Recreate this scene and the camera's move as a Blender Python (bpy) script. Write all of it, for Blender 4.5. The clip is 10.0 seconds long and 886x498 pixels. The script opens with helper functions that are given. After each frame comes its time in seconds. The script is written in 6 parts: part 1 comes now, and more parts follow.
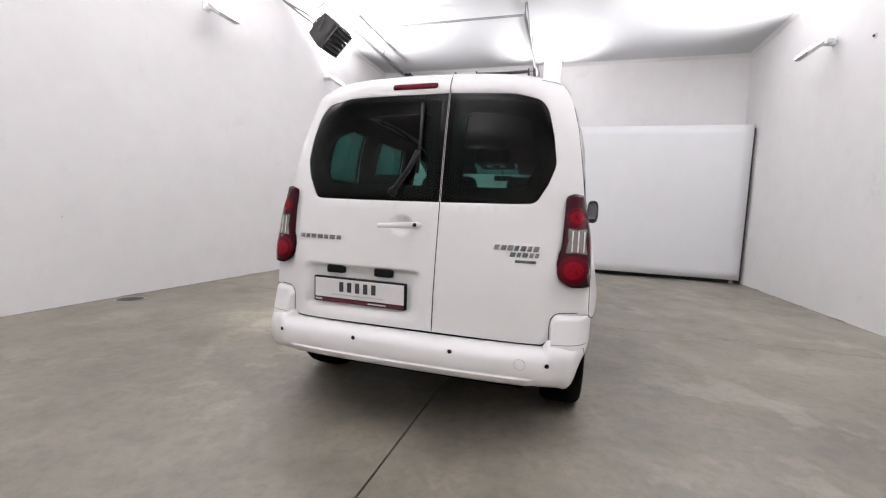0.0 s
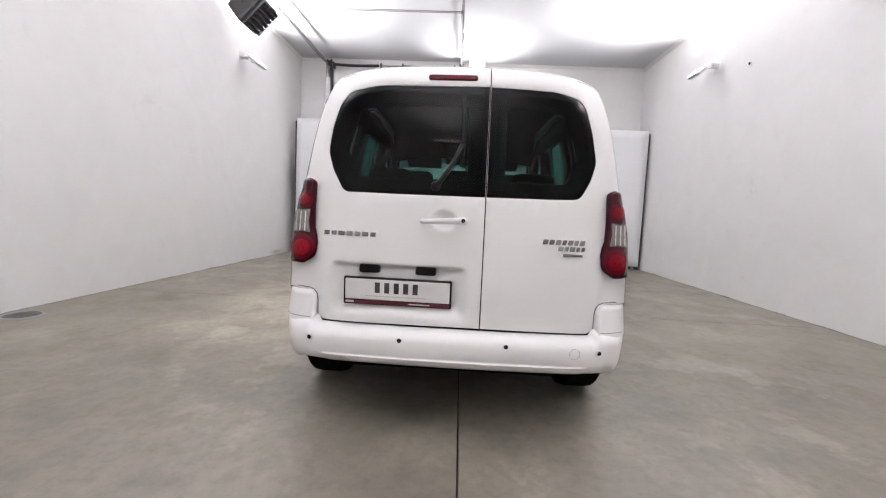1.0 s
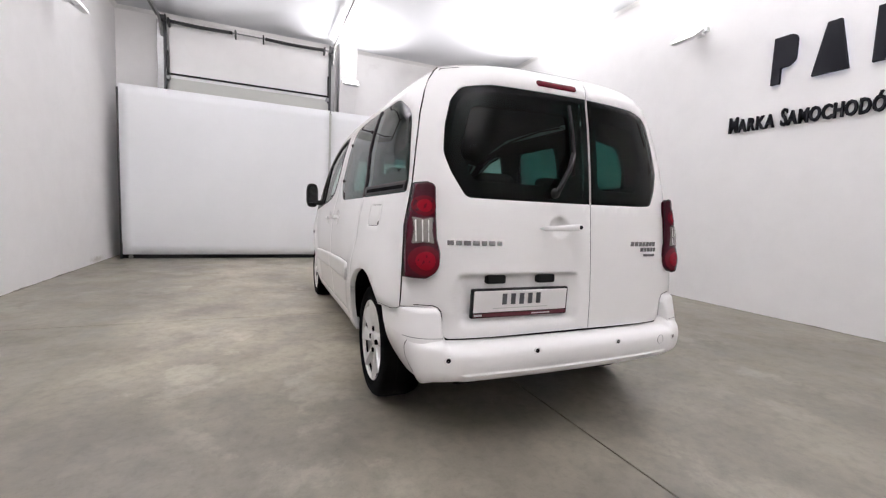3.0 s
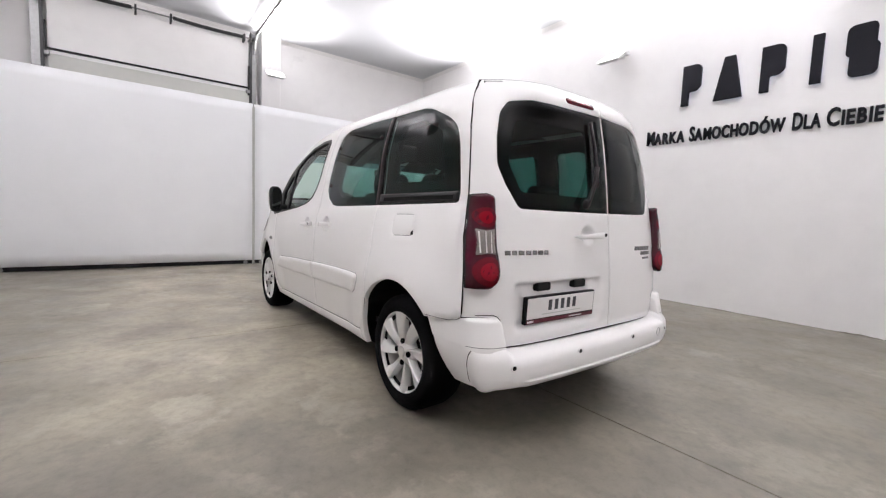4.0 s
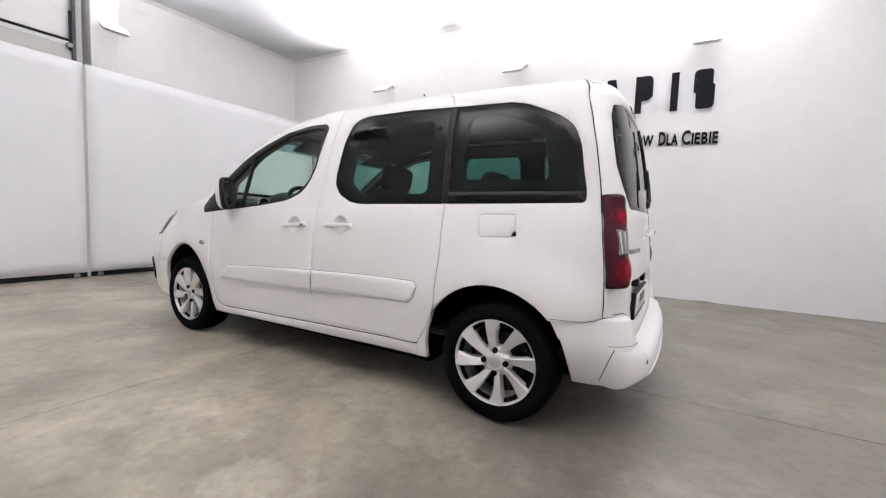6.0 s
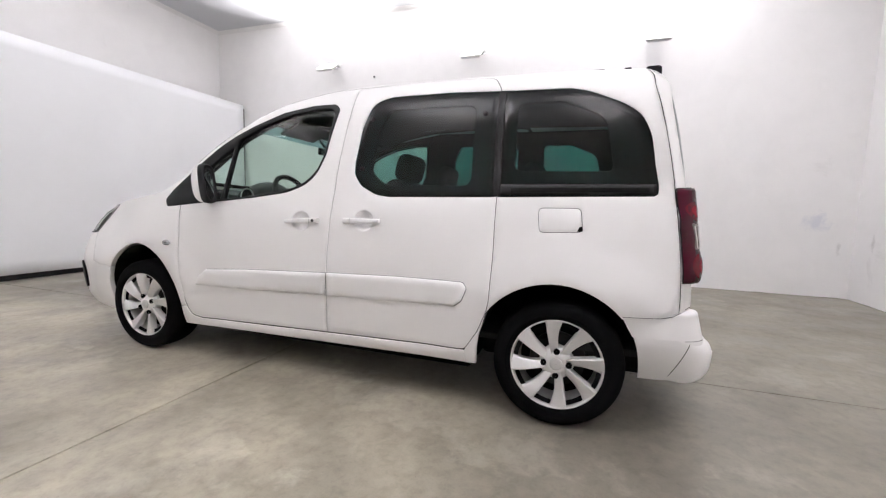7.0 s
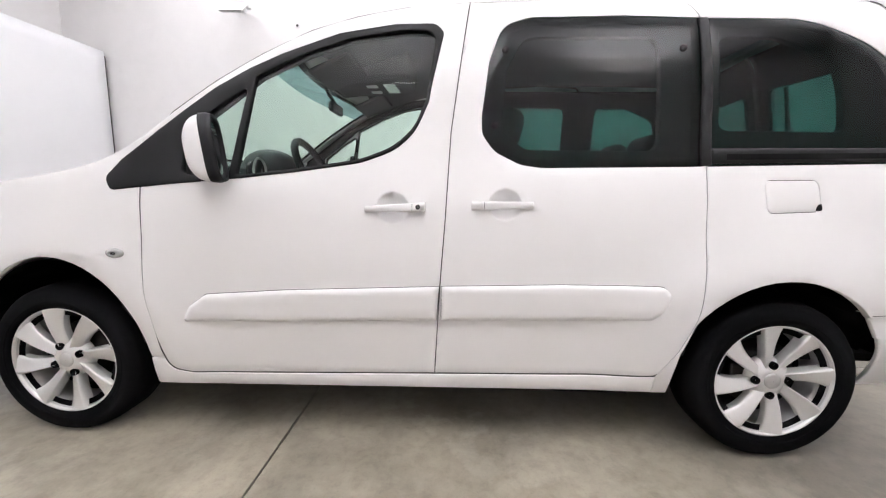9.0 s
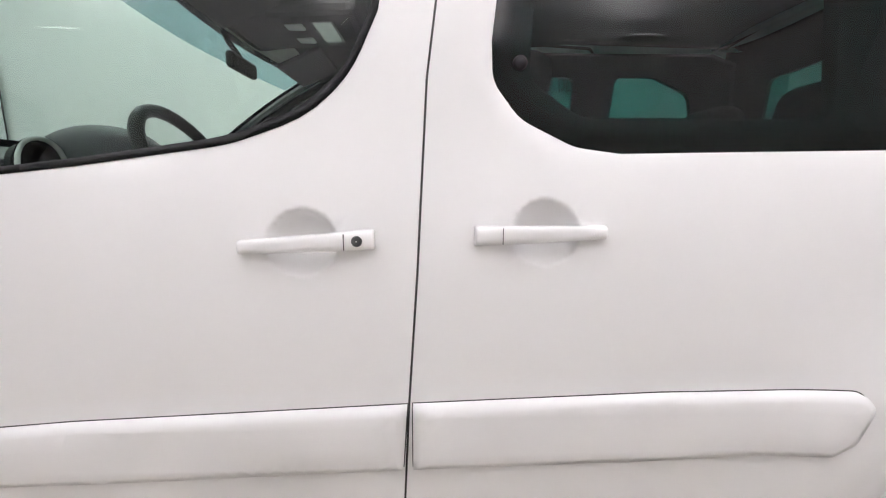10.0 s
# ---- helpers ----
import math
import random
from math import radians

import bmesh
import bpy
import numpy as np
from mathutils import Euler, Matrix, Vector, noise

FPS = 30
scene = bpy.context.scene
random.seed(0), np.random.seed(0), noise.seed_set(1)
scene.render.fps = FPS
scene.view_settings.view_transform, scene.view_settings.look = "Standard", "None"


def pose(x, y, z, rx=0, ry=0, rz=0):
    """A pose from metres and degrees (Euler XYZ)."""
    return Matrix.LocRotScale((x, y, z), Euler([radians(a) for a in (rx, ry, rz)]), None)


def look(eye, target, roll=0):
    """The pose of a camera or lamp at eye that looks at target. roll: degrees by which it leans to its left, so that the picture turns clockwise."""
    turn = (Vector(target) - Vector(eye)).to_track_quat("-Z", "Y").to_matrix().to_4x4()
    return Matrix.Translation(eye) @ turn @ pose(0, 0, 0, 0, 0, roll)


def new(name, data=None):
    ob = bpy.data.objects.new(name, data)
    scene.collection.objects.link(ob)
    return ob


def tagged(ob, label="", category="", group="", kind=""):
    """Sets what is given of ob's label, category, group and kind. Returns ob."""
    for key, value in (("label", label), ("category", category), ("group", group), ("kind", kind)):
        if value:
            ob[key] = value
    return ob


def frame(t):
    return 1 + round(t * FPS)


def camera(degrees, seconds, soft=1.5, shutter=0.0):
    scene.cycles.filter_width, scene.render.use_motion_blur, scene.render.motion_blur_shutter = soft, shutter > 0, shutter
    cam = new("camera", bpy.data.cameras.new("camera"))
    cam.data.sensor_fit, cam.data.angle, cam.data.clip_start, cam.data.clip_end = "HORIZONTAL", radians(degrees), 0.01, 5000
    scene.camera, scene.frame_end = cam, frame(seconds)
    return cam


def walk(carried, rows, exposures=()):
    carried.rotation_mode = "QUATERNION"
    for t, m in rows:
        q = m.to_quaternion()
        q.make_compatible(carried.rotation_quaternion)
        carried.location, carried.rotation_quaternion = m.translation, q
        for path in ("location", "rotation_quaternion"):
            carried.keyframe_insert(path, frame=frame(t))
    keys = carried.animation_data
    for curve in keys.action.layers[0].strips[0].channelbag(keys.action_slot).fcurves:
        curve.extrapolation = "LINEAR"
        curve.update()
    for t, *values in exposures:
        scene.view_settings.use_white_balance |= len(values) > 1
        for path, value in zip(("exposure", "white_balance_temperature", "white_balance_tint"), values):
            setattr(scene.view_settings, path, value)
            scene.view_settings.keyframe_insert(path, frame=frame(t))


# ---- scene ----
cam = camera(94.0, 10.0, soft=1.2)
PATH = [
    (0, (0.453, 0.762, 1.025), (-0.111, 2.674, 0.858), 2.7),
    (0.5, (0.122, 0.688, 1.026), (-0.204, 2.654, 0.857), 2.7),
    (1, (-0.239, 0.689, 0.998), (-0.317, 2.681, 0.827), 2.7),
    (1.5, (-0.583, 0.71, 1.002), (-0.433, 2.696, 0.824), 2.6),
    (2, (-0.934, 0.731, 1.017), (-0.577, 2.69, 0.835), 2.5),
    (2.5, (-1.284, 0.87, 1.004), (-0.708, 2.777, 0.821), 2.5),
    (4, (-2.197, 1.362, 1.042), (-0.999, 2.955, 0.876), 2.3),
    (4.5, (-2.458, 1.579, 1.024), (-1.087, 3.025, 0.858), 2.2),
    (5, (-2.676, 1.837, 1.016), (-1.161, 3.134, 0.853), 2.1),
    (6.5, (-2.991, 2.771, 1.011), (-1.175, 3.592, 0.843), 2.0),
    (7, (-3.024, 3.115, 1.025), (-1.138, 3.75, 0.824), 1.7),
    (7.5, (-3.07, 3.49, 1.009), (-1.133, 3.936, 0.785), 1.7),
    (8, (-3.008, 3.812, 0.982), (-1.043, 4.1, 0.734), 1.6),
    (8.5, (-2.823, 4.142, 0.990), (-0.846, 4.306, 0.716), 1.2),
    (9, (-2.548, 4.36, 1.001), (-0.572, 4.437, 0.705), 0.6),
    (9.5, (-2.144, 4.403, 1.047), (-0.182, 4.427, 0.66), 0.1),
    (10, (-1.768, 4.389, 1.027), (0.204, 4.328, 0.696), 0.1),
]
EXPOSURES = ((0.0, -0.86), (2.5, -0.84), (5.0, -0.85), (7.0, -0.74), (8.5, -0.52), (9.3, -0.47), (10.0, -0.60))
walk(cam, [(t, look(eye, target, roll)) for t, eye, target, roll in PATH], EXPOSURES)

# ---------- world, light, exposure ----------
world = bpy.data.worlds.new("world")
scene.world = world
world.use_nodes = True
world.node_tree.nodes["Background"].inputs[0].default_value = (0.9, 0.95, 1.0, 1)
world.node_tree.nodes["Background"].inputs[1].default_value = 0.02
LAMP_WATTS, LAMP_LEAN, LAMP_CONE = 266.0, 27, 130     # each floodlight, the lean of its face from level, its cone

XL, XR, YB, YF, ZC = -3.99, 3.60, -0.15, 10.15, 4.32   # inner faces of the hall
CX, CY = -0.2485, 3.197                              # the van: middle, rear axle


# ---------- materials ----------
def mat(name, base, rough=0.5, metal=0.0, coat=0.0, grain=0.0, grain_scale=40.0, bump=0.0, bump_scale=60.0, stain=0.0,
        stain_scale=1.2, stain_colour=None, rough_var=0.0, emit=0.0, spec=0.5, scuff=0.0, coat_rough=0.04, marks=()):
    m = bpy.data.materials.new(name)
    m.use_nodes = True
    nt = m.node_tree
    b = nt.nodes["Principled BSDF"]
    b.inputs["Base Color"].default_value = (*base, 1)
    b.inputs["Roughness"].default_value = rough
    b.inputs["Metallic"].default_value = metal
    b.inputs["Specular IOR Level"].default_value = spec
    b.inputs["Coat Weight"].default_value = coat
    b.inputs["Coat Roughness"].default_value = coat_rough
    if emit:
        b.inputs["Emission Color"].default_value = (*base, 1)
        b.inputs["Emission Strength"].default_value = emit
    co = nt.nodes.new("ShaderNodeTexCoord")

    def noisy(scale, detail=5.0, rough_=0.6, dist=0.0):
        n = nt.nodes.new("ShaderNodeTexNoise")
        n.inputs["Scale"].default_value, n.inputs["Detail"].default_value = scale, detail
        n.inputs["Roughness"].default_value, n.inputs["Distortion"].default_value = rough_, dist
        nt.links.new(co.outputs["Object"], n.inputs["Vector"])
        return n

    def ranged(src, lo, hi, a, c):
        r = nt.nodes.new("ShaderNodeMapRange")
        for k, v in zip(("From Min", "From Max", "To Min", "To Max"), (lo, hi, a, c)):
            r.inputs[k].default_value = v
        nt.links.new(src, r.inputs["Value"])
        return r.outputs["Result"]

    colour = None
    if grain or stain:
        cur = nt.nodes.new("ShaderNodeRGB")
        cur.outputs[0].default_value = (*base, 1)
        colour = cur.outputs[0]
        for amount, scale, tint in ((stain, stain_scale, stain_colour or [c * 0.5 for c in base]), (grain, grain_scale, [c * 0.6 for c in base])):
            if not amount:
                continue
            n = noisy(scale, 8.0, 0.62, 0.4)
            mix = nt.nodes.new("ShaderNodeMix")
            mix.data_type = "RGBA"
            nt.links.new(ranged(n.outputs["Fac"], 0.38, 0.72, 0.0, amount), mix.inputs["Factor"])
            nt.links.new(colour, mix.inputs["A"])
            mix.inputs["B"].default_value = (*tint, 1)
            colour = mix.outputs["Result"]
        nt.links.new(colour, b.inputs["Base Color"])
    if scuff:
        # sparse grey smudges with ragged edges
        n, gate_n = noisy(2.6, 9.0, 0.65, 0.6), noisy(0.45, 2.0)
        mul = nt.nodes.new("ShaderNodeMath")
        mul.operation = "MULTIPLY"
        nt.links.new(ranged(n.outputs["Fac"], 0.60, 0.70, 0.0, 1.0), mul.inputs[0])
        nt.links.new(ranged(gate_n.outputs["Fac"], 0.50, 0.62, 0.0, scuff), mul.inputs[1])
        mix = nt.nodes.new("ShaderNodeMix")
        mix.data_type = "RGBA"
        nt.links.new(mul.outputs[0], mix.inputs["Factor"])
        nt.links.new(colour, mix.inputs["A"])
        mix.inputs["B"].default_value = (0.52, 0.50, 0.49, 1)
        colour = mix.outputs["Result"]
        nt.links.new(colour, b.inputs["Base Color"])
    for centre, size, amount, tint in marks:
        # one rubbed mark at its own place, ragged by noise
        mp = nt.nodes.new("ShaderNodeMapping")
        mp.vector_type = "TEXTURE"
        mp.inputs["Location"].default_value, mp.inputs["Scale"].default_value = centre, size
        nt.links.new(co.outputs["Object"], mp.inputs["Vector"])
        far = nt.nodes.new("ShaderNodeVectorMath")
        far.operation = "LENGTH"
        nt.links.new(mp.outputs[0], far.inputs[0])
        add = nt.nodes.new("ShaderNodeMath")
        add.operation = "MULTIPLY_ADD"
        nt.links.new(noisy(11.0, 8.0, 0.65, 0.5).outputs["Fac"], add.inputs[0])
        add.inputs[1].default_value = 2.4
        nt.links.new(far.outputs["Value"], add.inputs[2])
        mix = nt.nodes.new("ShaderNodeMix")
        mix.data_type = "RGBA"
        nt.links.new(ranged(add.outputs[0], 1.25, 2.0, amount, 0.0), mix.inputs["Factor"])
        nt.links.new(colour, mix.inputs["A"])
        mix.inputs["B"].default_value = (*tint, 1)
        colour = mix.outputs["Result"]
        nt.links.new(colour, b.inputs["Base Color"])
    if rough_var:
        n = noisy(stain_scale * 2.3, 6.0)
        nt.links.new(ranged(n.outputs["Fac"], 0.3, 0.7, rough - rough_var, rough + rough_var), b.inputs["Roughness"])
    if bump:
        n = noisy(bump_scale, 4.0)
        bp = nt.nodes.new("ShaderNodeBump")
        bp.inputs["Strength"].default_value, bp.inputs["Distance"].default_value = bump, 0.004
        nt.links.new(n.outputs["Fac"], bp.inputs["Height"])
        nt.links.new(bp.outputs["Normal"], b.inputs["Normal"])
    return m


def glass_mat(name, tint, low=0.035, high=0.92):
    """Thin tinted glass: what passes is tinted, the gloss grows towards grazing."""
    m = bpy.data.materials.new(name)
    m.use_nodes = True
    nt = m.node_tree
    nt.nodes.remove(nt.nodes["Principled BSDF"])
    out = nt.nodes["Material Output"]
    tr, gl, mx, lw, pw, mr = (nt.nodes.new("ShaderNode" + k) for k in ("BsdfTransparent", "BsdfGlossy", "MixShader", "LayerWeight", "Math", "MapRange"))
    tr.inputs["Color"].default_value = (*tint, 1)
    gl.inputs["Roughness"].default_value = 0.012
    lw.inputs["Blend"].default_value = 0.5
    pw.operation = "POWER"
    pw.inputs[1].default_value = 5.0
    mr.inputs["To Min"].default_value, mr.inputs["To Max"].default_value = low, high
    nt.links.new(lw.outputs["Facing"], pw.inputs[0])
    nt.links.new(pw.outputs[0], mr.inputs["Value"])
    nt.links.new(mr.outputs[0], mx.inputs[0])
    nt.links.new(tr.outputs[0], mx.inputs[1])
    nt.links.new(gl.outputs[0], mx.inputs[2])
    nt.links.new(mx.outputs[0], out.inputs["Surface"])
    return m


MARKS = (
    ((3.60, 0.25, 0.98), (0.3, 0.22, 0.18), 0.5, (0.56, 0.58, 0.66)),
    ((3.60, 0.0, 0.65), (0.3, 0.04, 0.14), 0.45, (0.42, 0.40, 0.38)),
    ((3.24, -0.15, 0.74), (0.05, 0.3, 0.13), 0.45, (0.42, 0.40, 0.38)),
    ((-3.99, 9.0, 0.06), (0.3, 0.5, 0.07), 0.55, (0.40, 0.34, 0.28)),
    ((-3.99, 3.41, 0.84), (0.3, 0.02, 0.015), 0.6, (0.40, 0.38, 0.36)),
)
M_WALL = mat("wall_paint", (0.85, 0.835, 0.83), 0.75, grain=0.10, grain_scale=3.0, bump=0.12, bump_scale=45, stain=0.07, stain_scale=0.5, stain_colour=(0.70, 0.68, 0.665), scuff=0.2, marks=MARKS)
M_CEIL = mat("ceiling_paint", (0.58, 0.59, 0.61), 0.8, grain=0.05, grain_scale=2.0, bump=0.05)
M_PANEL = mat("sliding_panel_sheet", (0.85, 0.855, 0.87), 0.45, grain=0.05, grain_scale=2.0, stain=0.06, stain_scale=0.8, bump=0.04, bump_scale=3)
M_CORNICE = mat("cornice_plaster", (0.76, 0.75, 0.74), 0.7, bump=0.05)
M_PAINT = mat("white_car_paint", (0.86, 0.845, 0.835), 0.40, coat=0.6, coat_rough=0.12, spec=0.4, grain=0.015, grain_scale=300)
M_BUMPER = mat("white_bumper_paint", (0.86, 0.845, 0.835), 0.42, coat=0.35, coat_rough=0.15, spec=0.4, grain=0.015, grain_scale=300)
M_BLACK = mat("black_plastic", (0.007, 0.007, 0.0075), 0.42, grain=0.3, grain_scale=200, bump=0.05, bump_scale=400, spec=0.18)
M_GLOSSBLACK = mat("black_frit", (0.004, 0.004, 0.004), 0.7, spec=0.1)
M_RUBBER = mat("tyre_rubber", (0.0035, 0.0035, 0.004), 0.85, grain=0.25, grain_scale=60, bump=0.15, bump_scale=250, spec=0.05)
M_UNDER = mat("underbody_black", (0.008, 0.008, 0.008), 0.95, grain=0.3, grain_scale=20, spec=0.02)
M_LINING = mat("dark_trim", (0.007, 0.007, 0.0075), 0.85, grain=0.3, grain_scale=150, bump=0.1, bump_scale=500)
M_HEADLINER = mat("grey_headliner", (0.065, 0.065, 0.065), 0.9, grain=0.2, grain_scale=200)
M_SEAT = mat("seat_cloth", (0.008, 0.008, 0.009), 0.95, grain=0.4, grain_scale=180, bump=0.2, bump_scale=600)
M_DASH = mat("dashboard_plastic", (0.035, 0.037, 0.04), 0.55, grain=0.2, grain_scale=200, bump=0.1, bump_scale=500)
M_ALLOY = mat("silver_alloy", (0.74, 0.73, 0.715), 0.42, metal=0.6, coat=0.15, grain=0.06, grain_scale=80, rough_var=0.05)
M_ALLOYIN = mat("alloy_barrel", (0.55, 0.54, 0.53), 0.38, metal=0.6, grain=0.2, grain_scale=40)
M_BRAKE = mat("brake_steel", (0.035, 0.032, 0.03), 0.5, metal=0.8, grain=0.5, grain_scale=30)
M_CHROME = mat("chrome", (0.62, 0.62, 0.63), 0.12, metal=1.0)
M_BADGE = mat("grey_chrome_badge", (0.20, 0.195, 0.195), 0.25, metal=0.9)
M_RED = mat("red_lamp_lens", (0.085, 0.001, 0.006), 0.2, coat=0.06, spec=0.12)
M_REDDARK = mat("dark_red_lens", (0.034, 0.002, 0.007), 0.14, coat=0.08, spec=0.15)
M_REDBULB = mat("bright_red_lens", (0.19, 0.001, 0.009), 0.2, coat=0.06, spec=0.12)
M_CLEARLENS = mat("clear_lamp_lens", (0.31, 0.285, 0.265), 0.16, metal=0.6, coat=0.8, grain=0.7, grain_scale=45)
M_HEADLENS = mat("headlight_lens", (0.50, 0.50, 0.50), 0.12, metal=0.35, coat=0.8, grain=0.6, grain_scale=40)
M_SEALGREY = mat("grey_seam_seal", (0.05, 0.048, 0.046), 0.8)
M_PLATE = mat("plate_white", (0.78, 0.76, 0.75), 0.4, grain=0.05, grain_scale=60)
M_PLATETEXT = mat("plate_grey_print", (0.045, 0.045, 0.05), 0.5)
M_PLATERED = mat("plate_red_strip", (0.10, 0.008, 0.018), 0.4)
M_MIRROR = mat("mirror_glass", (0.55, 0.56, 0.58), 0.02, metal=1.0)
M_PRIVACY = glass_mat("privacy_glass", (0.12, 0.285, 0.255), 0.023)
M_REARGLASS = glass_mat("dark_rear_glass", (0.085, 0.19, 0.17), 0.013)
M_CLEAR = glass_mat("green_tinted_glass", (0.75, 0.87, 0.81), 0.042)
M_SHADE = glass_mat("blue_shade_band", (0.40, 0.57, 0.62), 0.045)
M_LAMPBODY = mat("lamp_housing_white", (0.72, 0.72, 0.72), 0.4, grain=0.05)
M_LAMPGLOW = mat("lamp_led_face", (1.0, 0.98, 0.96), 0.4, emit=6.0)
M_SIGN = mat("black_sign_letter", (0.007, 0.007, 0.010), 0.65, spec=0.12, grain=0.2, grain_scale=80)
M_HALO = mat("letter_halo_led", (0.66, 0.72, 1.0), 0.5, emit=3.0)
M_STEEL = mat("galvanised_steel", (0.30, 0.30, 0.30), 0.42, metal=0.8, grain=0.35, grain_scale=25)
M_DARKSTEEL = mat("dark_steel", (0.05, 0.05, 0.052), 0.5, metal=0.5, grain=0.4, grain_scale=30)
M_HEATER = mat("heater_black", (0.018, 0.017, 0.016), 0.55, grain=0.3, grain_scale=60)
M_GATE = mat("gate_section_grey", (0.52, 0.52, 0.49), 0.5, grain=0.08, grain_scale=8)
M_GROUT = mat("dirty_mortar", (0.17, 0.155, 0.135), 0.95, grain=0.6, grain_scale=14, stain=0.5, stain_scale=3.0, stain_colour=(0.42, 0.40, 0.37))
M_JOINT = mat("joint_dark", (0.05, 0.045, 0.04), 0.95)


def concrete():
    """Power-floated concrete: cloudy fields, crisp-edged trowel patches, pale cement bloom, pores and rubbed-in dirt."""
    m = bpy.data.materials.new("polished_concrete")
    m.use_nodes = True
    nt = m.node_tree
    b = nt.nodes["Principled BSDF"]
    geo = nt.nodes.new("ShaderNodeNewGeometry")

    def noisy(scale, detail, rough, dist=0.0, stretch=(1, 1, 1), turn=0.0):
        mp = nt.nodes.new("ShaderNodeMapping")
        mp.inputs["Scale"].default_value = stretch
        mp.inputs["Rotation"].default_value = (0, 0, radians(turn))
        nt.links.new(geo.outputs["Position"], mp.inputs["Vector"])
        n = nt.nodes.new("ShaderNodeTexNoise")
        n.inputs["Scale"].default_value, n.inputs["Detail"].default_value = scale, detail
        n.inputs["Roughness"].default_value, n.inputs["Distortion"].default_value = rough, dist
        nt.links.new(mp.outputs[0], n.inputs["Vector"])
        return n.outputs["Fac"]

    def ramp(src, stops):
        r = nt.nodes.new("ShaderNodeValToRGB")
        e = r.color_ramp.elements
        while len(e) < len(stops):
            e.new(0.5)
        for k, (p, c) in zip(e, stops):
            k.position, k.color = p, (*(c if isinstance(c, tuple) else (c, c, c)), 1)
        nt.links.new(src, r.inputs[0])
        return r.outputs[0]

    def mix(kind, fac, a, c):
        x = nt.nodes.new("ShaderNodeMix")
        x.data_type, x.blend_type = "RGBA", kind
        for value, slot in ((fac, "Factor"), (a, "A"), (c, "B")):
            if isinstance(value, bpy.types.NodeSocket):
                nt.links.new(value, x.inputs[slot])
            elif isinstance(value, tuple):
                x.inputs[slot].default_value = (*value, 1)
            else:
                x.inputs[slot].default_value = value
        return x.outputs["Result"]

    fields = noisy(0.5, 4, 0.5, 0.2)
    clouds = noisy(1.7, 10, 0.58, 0.25)
    trowel = noisy(3.2, 9, 0.60, 0.25, (1.0, 0.85, 1.0), 35)
    bloom = noisy(2.1, 10, 0.62, 0.2, (1.0, 0.9, 1.0), -20)
    gate = noisy(0.9, 3, 0.5)
    mottle = noisy(16.0, 8, 0.65, 0.3)
    grit = noisy(90.0, 3, 0.6)
    c = ramp(fields, ((0.30, (0.130, 0.117, 0.093)), (0.5, (0.164, 0.148, 0.118)), (0.70, (0.200, 0.182, 0.148))))
    c = mix("MULTIPLY", 0.75, c, ramp(clouds, ((0.32, 0.66), (0.50, 0.96), (0.68, 1.20))))
    c = mix("MULTIPLY", 0.70, c, ramp(trowel, ((0.36, 0.70), (0.46, 0.95), (0.55, 1.02), (0.66, 1.16))))
    pale = mix("MULTIPLY", 1.0, ramp(bloom, ((0.53, 0.0), (0.57, 0.55), (0.68, 1.0))), ramp(gate, ((0.42, 0.15), (0.62, 1.0))))
    c = mix("MIX", mix("MULTIPLY", 1.0, pale, (0.30, 0.30, 0.30)), c, (0.40, 0.373, 0.315))
    # brighter lighting between the van and the west wall, painted into the floor colour
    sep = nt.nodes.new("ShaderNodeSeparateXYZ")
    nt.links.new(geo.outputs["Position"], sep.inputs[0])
    lift_masks = []
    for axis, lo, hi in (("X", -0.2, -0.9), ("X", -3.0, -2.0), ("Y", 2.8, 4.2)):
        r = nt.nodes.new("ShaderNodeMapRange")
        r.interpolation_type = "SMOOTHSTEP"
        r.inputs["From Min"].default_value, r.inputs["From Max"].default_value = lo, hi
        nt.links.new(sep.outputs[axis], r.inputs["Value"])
        lift_masks.append(r.outputs["Result"])
    light_lift = mix("MULTIPLY", 1.0, mix("MULTIPLY", 1.0, mix("MULTIPLY", 1.0, lift_masks[0], lift_masks[1]), lift_masks[2]), ramp(clouds, ((0.30, 0.55), (0.62, 1.0))))
    # nearly doubles the concrete colour where the floor is lit more strongly
    c = mix("MIX", light_lift, c, mix("MULTIPLY", 1.0, c, (1.92, 1.90, 1.86)))
    c = mix("MULTIPLY", 0.55, c, ramp(mottle, ((0.36, 0.74), (0.5, 1.0), (0.64, 1.14))))
    c = mix("MULTIPLY", 0.5, c, ramp(grit, ((0.30, 0.78), (0.42, 1.0), (0.62, 1.04))))
    nt.links.new(c, b.inputs["Base Color"])
    r = nt.nodes.new("ShaderNodeMapRange")
    for k, v in zip(("From Min", "From Max", "To Min", "To Max"), (0.3, 0.7, 0.34, 0.56)):
        r.inputs[k].default_value = v
    nt.links.new(trowel, r.inputs["Value"])
    nt.links.new(r.outputs["Result"], b.inputs["Roughness"])
    bp = nt.nodes.new("ShaderNodeBump")
    bp.inputs["Strength"].default_value, bp.inputs["Distance"].default_value = 0.10, 0.003
    nt.links.new(mottle, bp.inputs["Height"])
    nt.links.new(bp.outputs["Normal"], b.inputs["Normal"])
    return m


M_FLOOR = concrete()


# ---------- mesh helpers ----------
def part(name, bm, material, parent=None, label="", smooth=False):
    me = bpy.data.meshes.new(name)
    bm.to_mesh(me)
    bm.free()
    me.materials.append(material)
    if smooth:
        me.shade_smooth()
    ob = new(name, me)
    if parent is not None:
        ob.parent = parent
    if label:
        ob["label"] = label
    return ob


def empty(name, x=0.0, y=0.0, z=0.0):
    ob = new(name)
    ob.location = (x, y, z)
    ob.empty_display_size = 0.1
    return ob


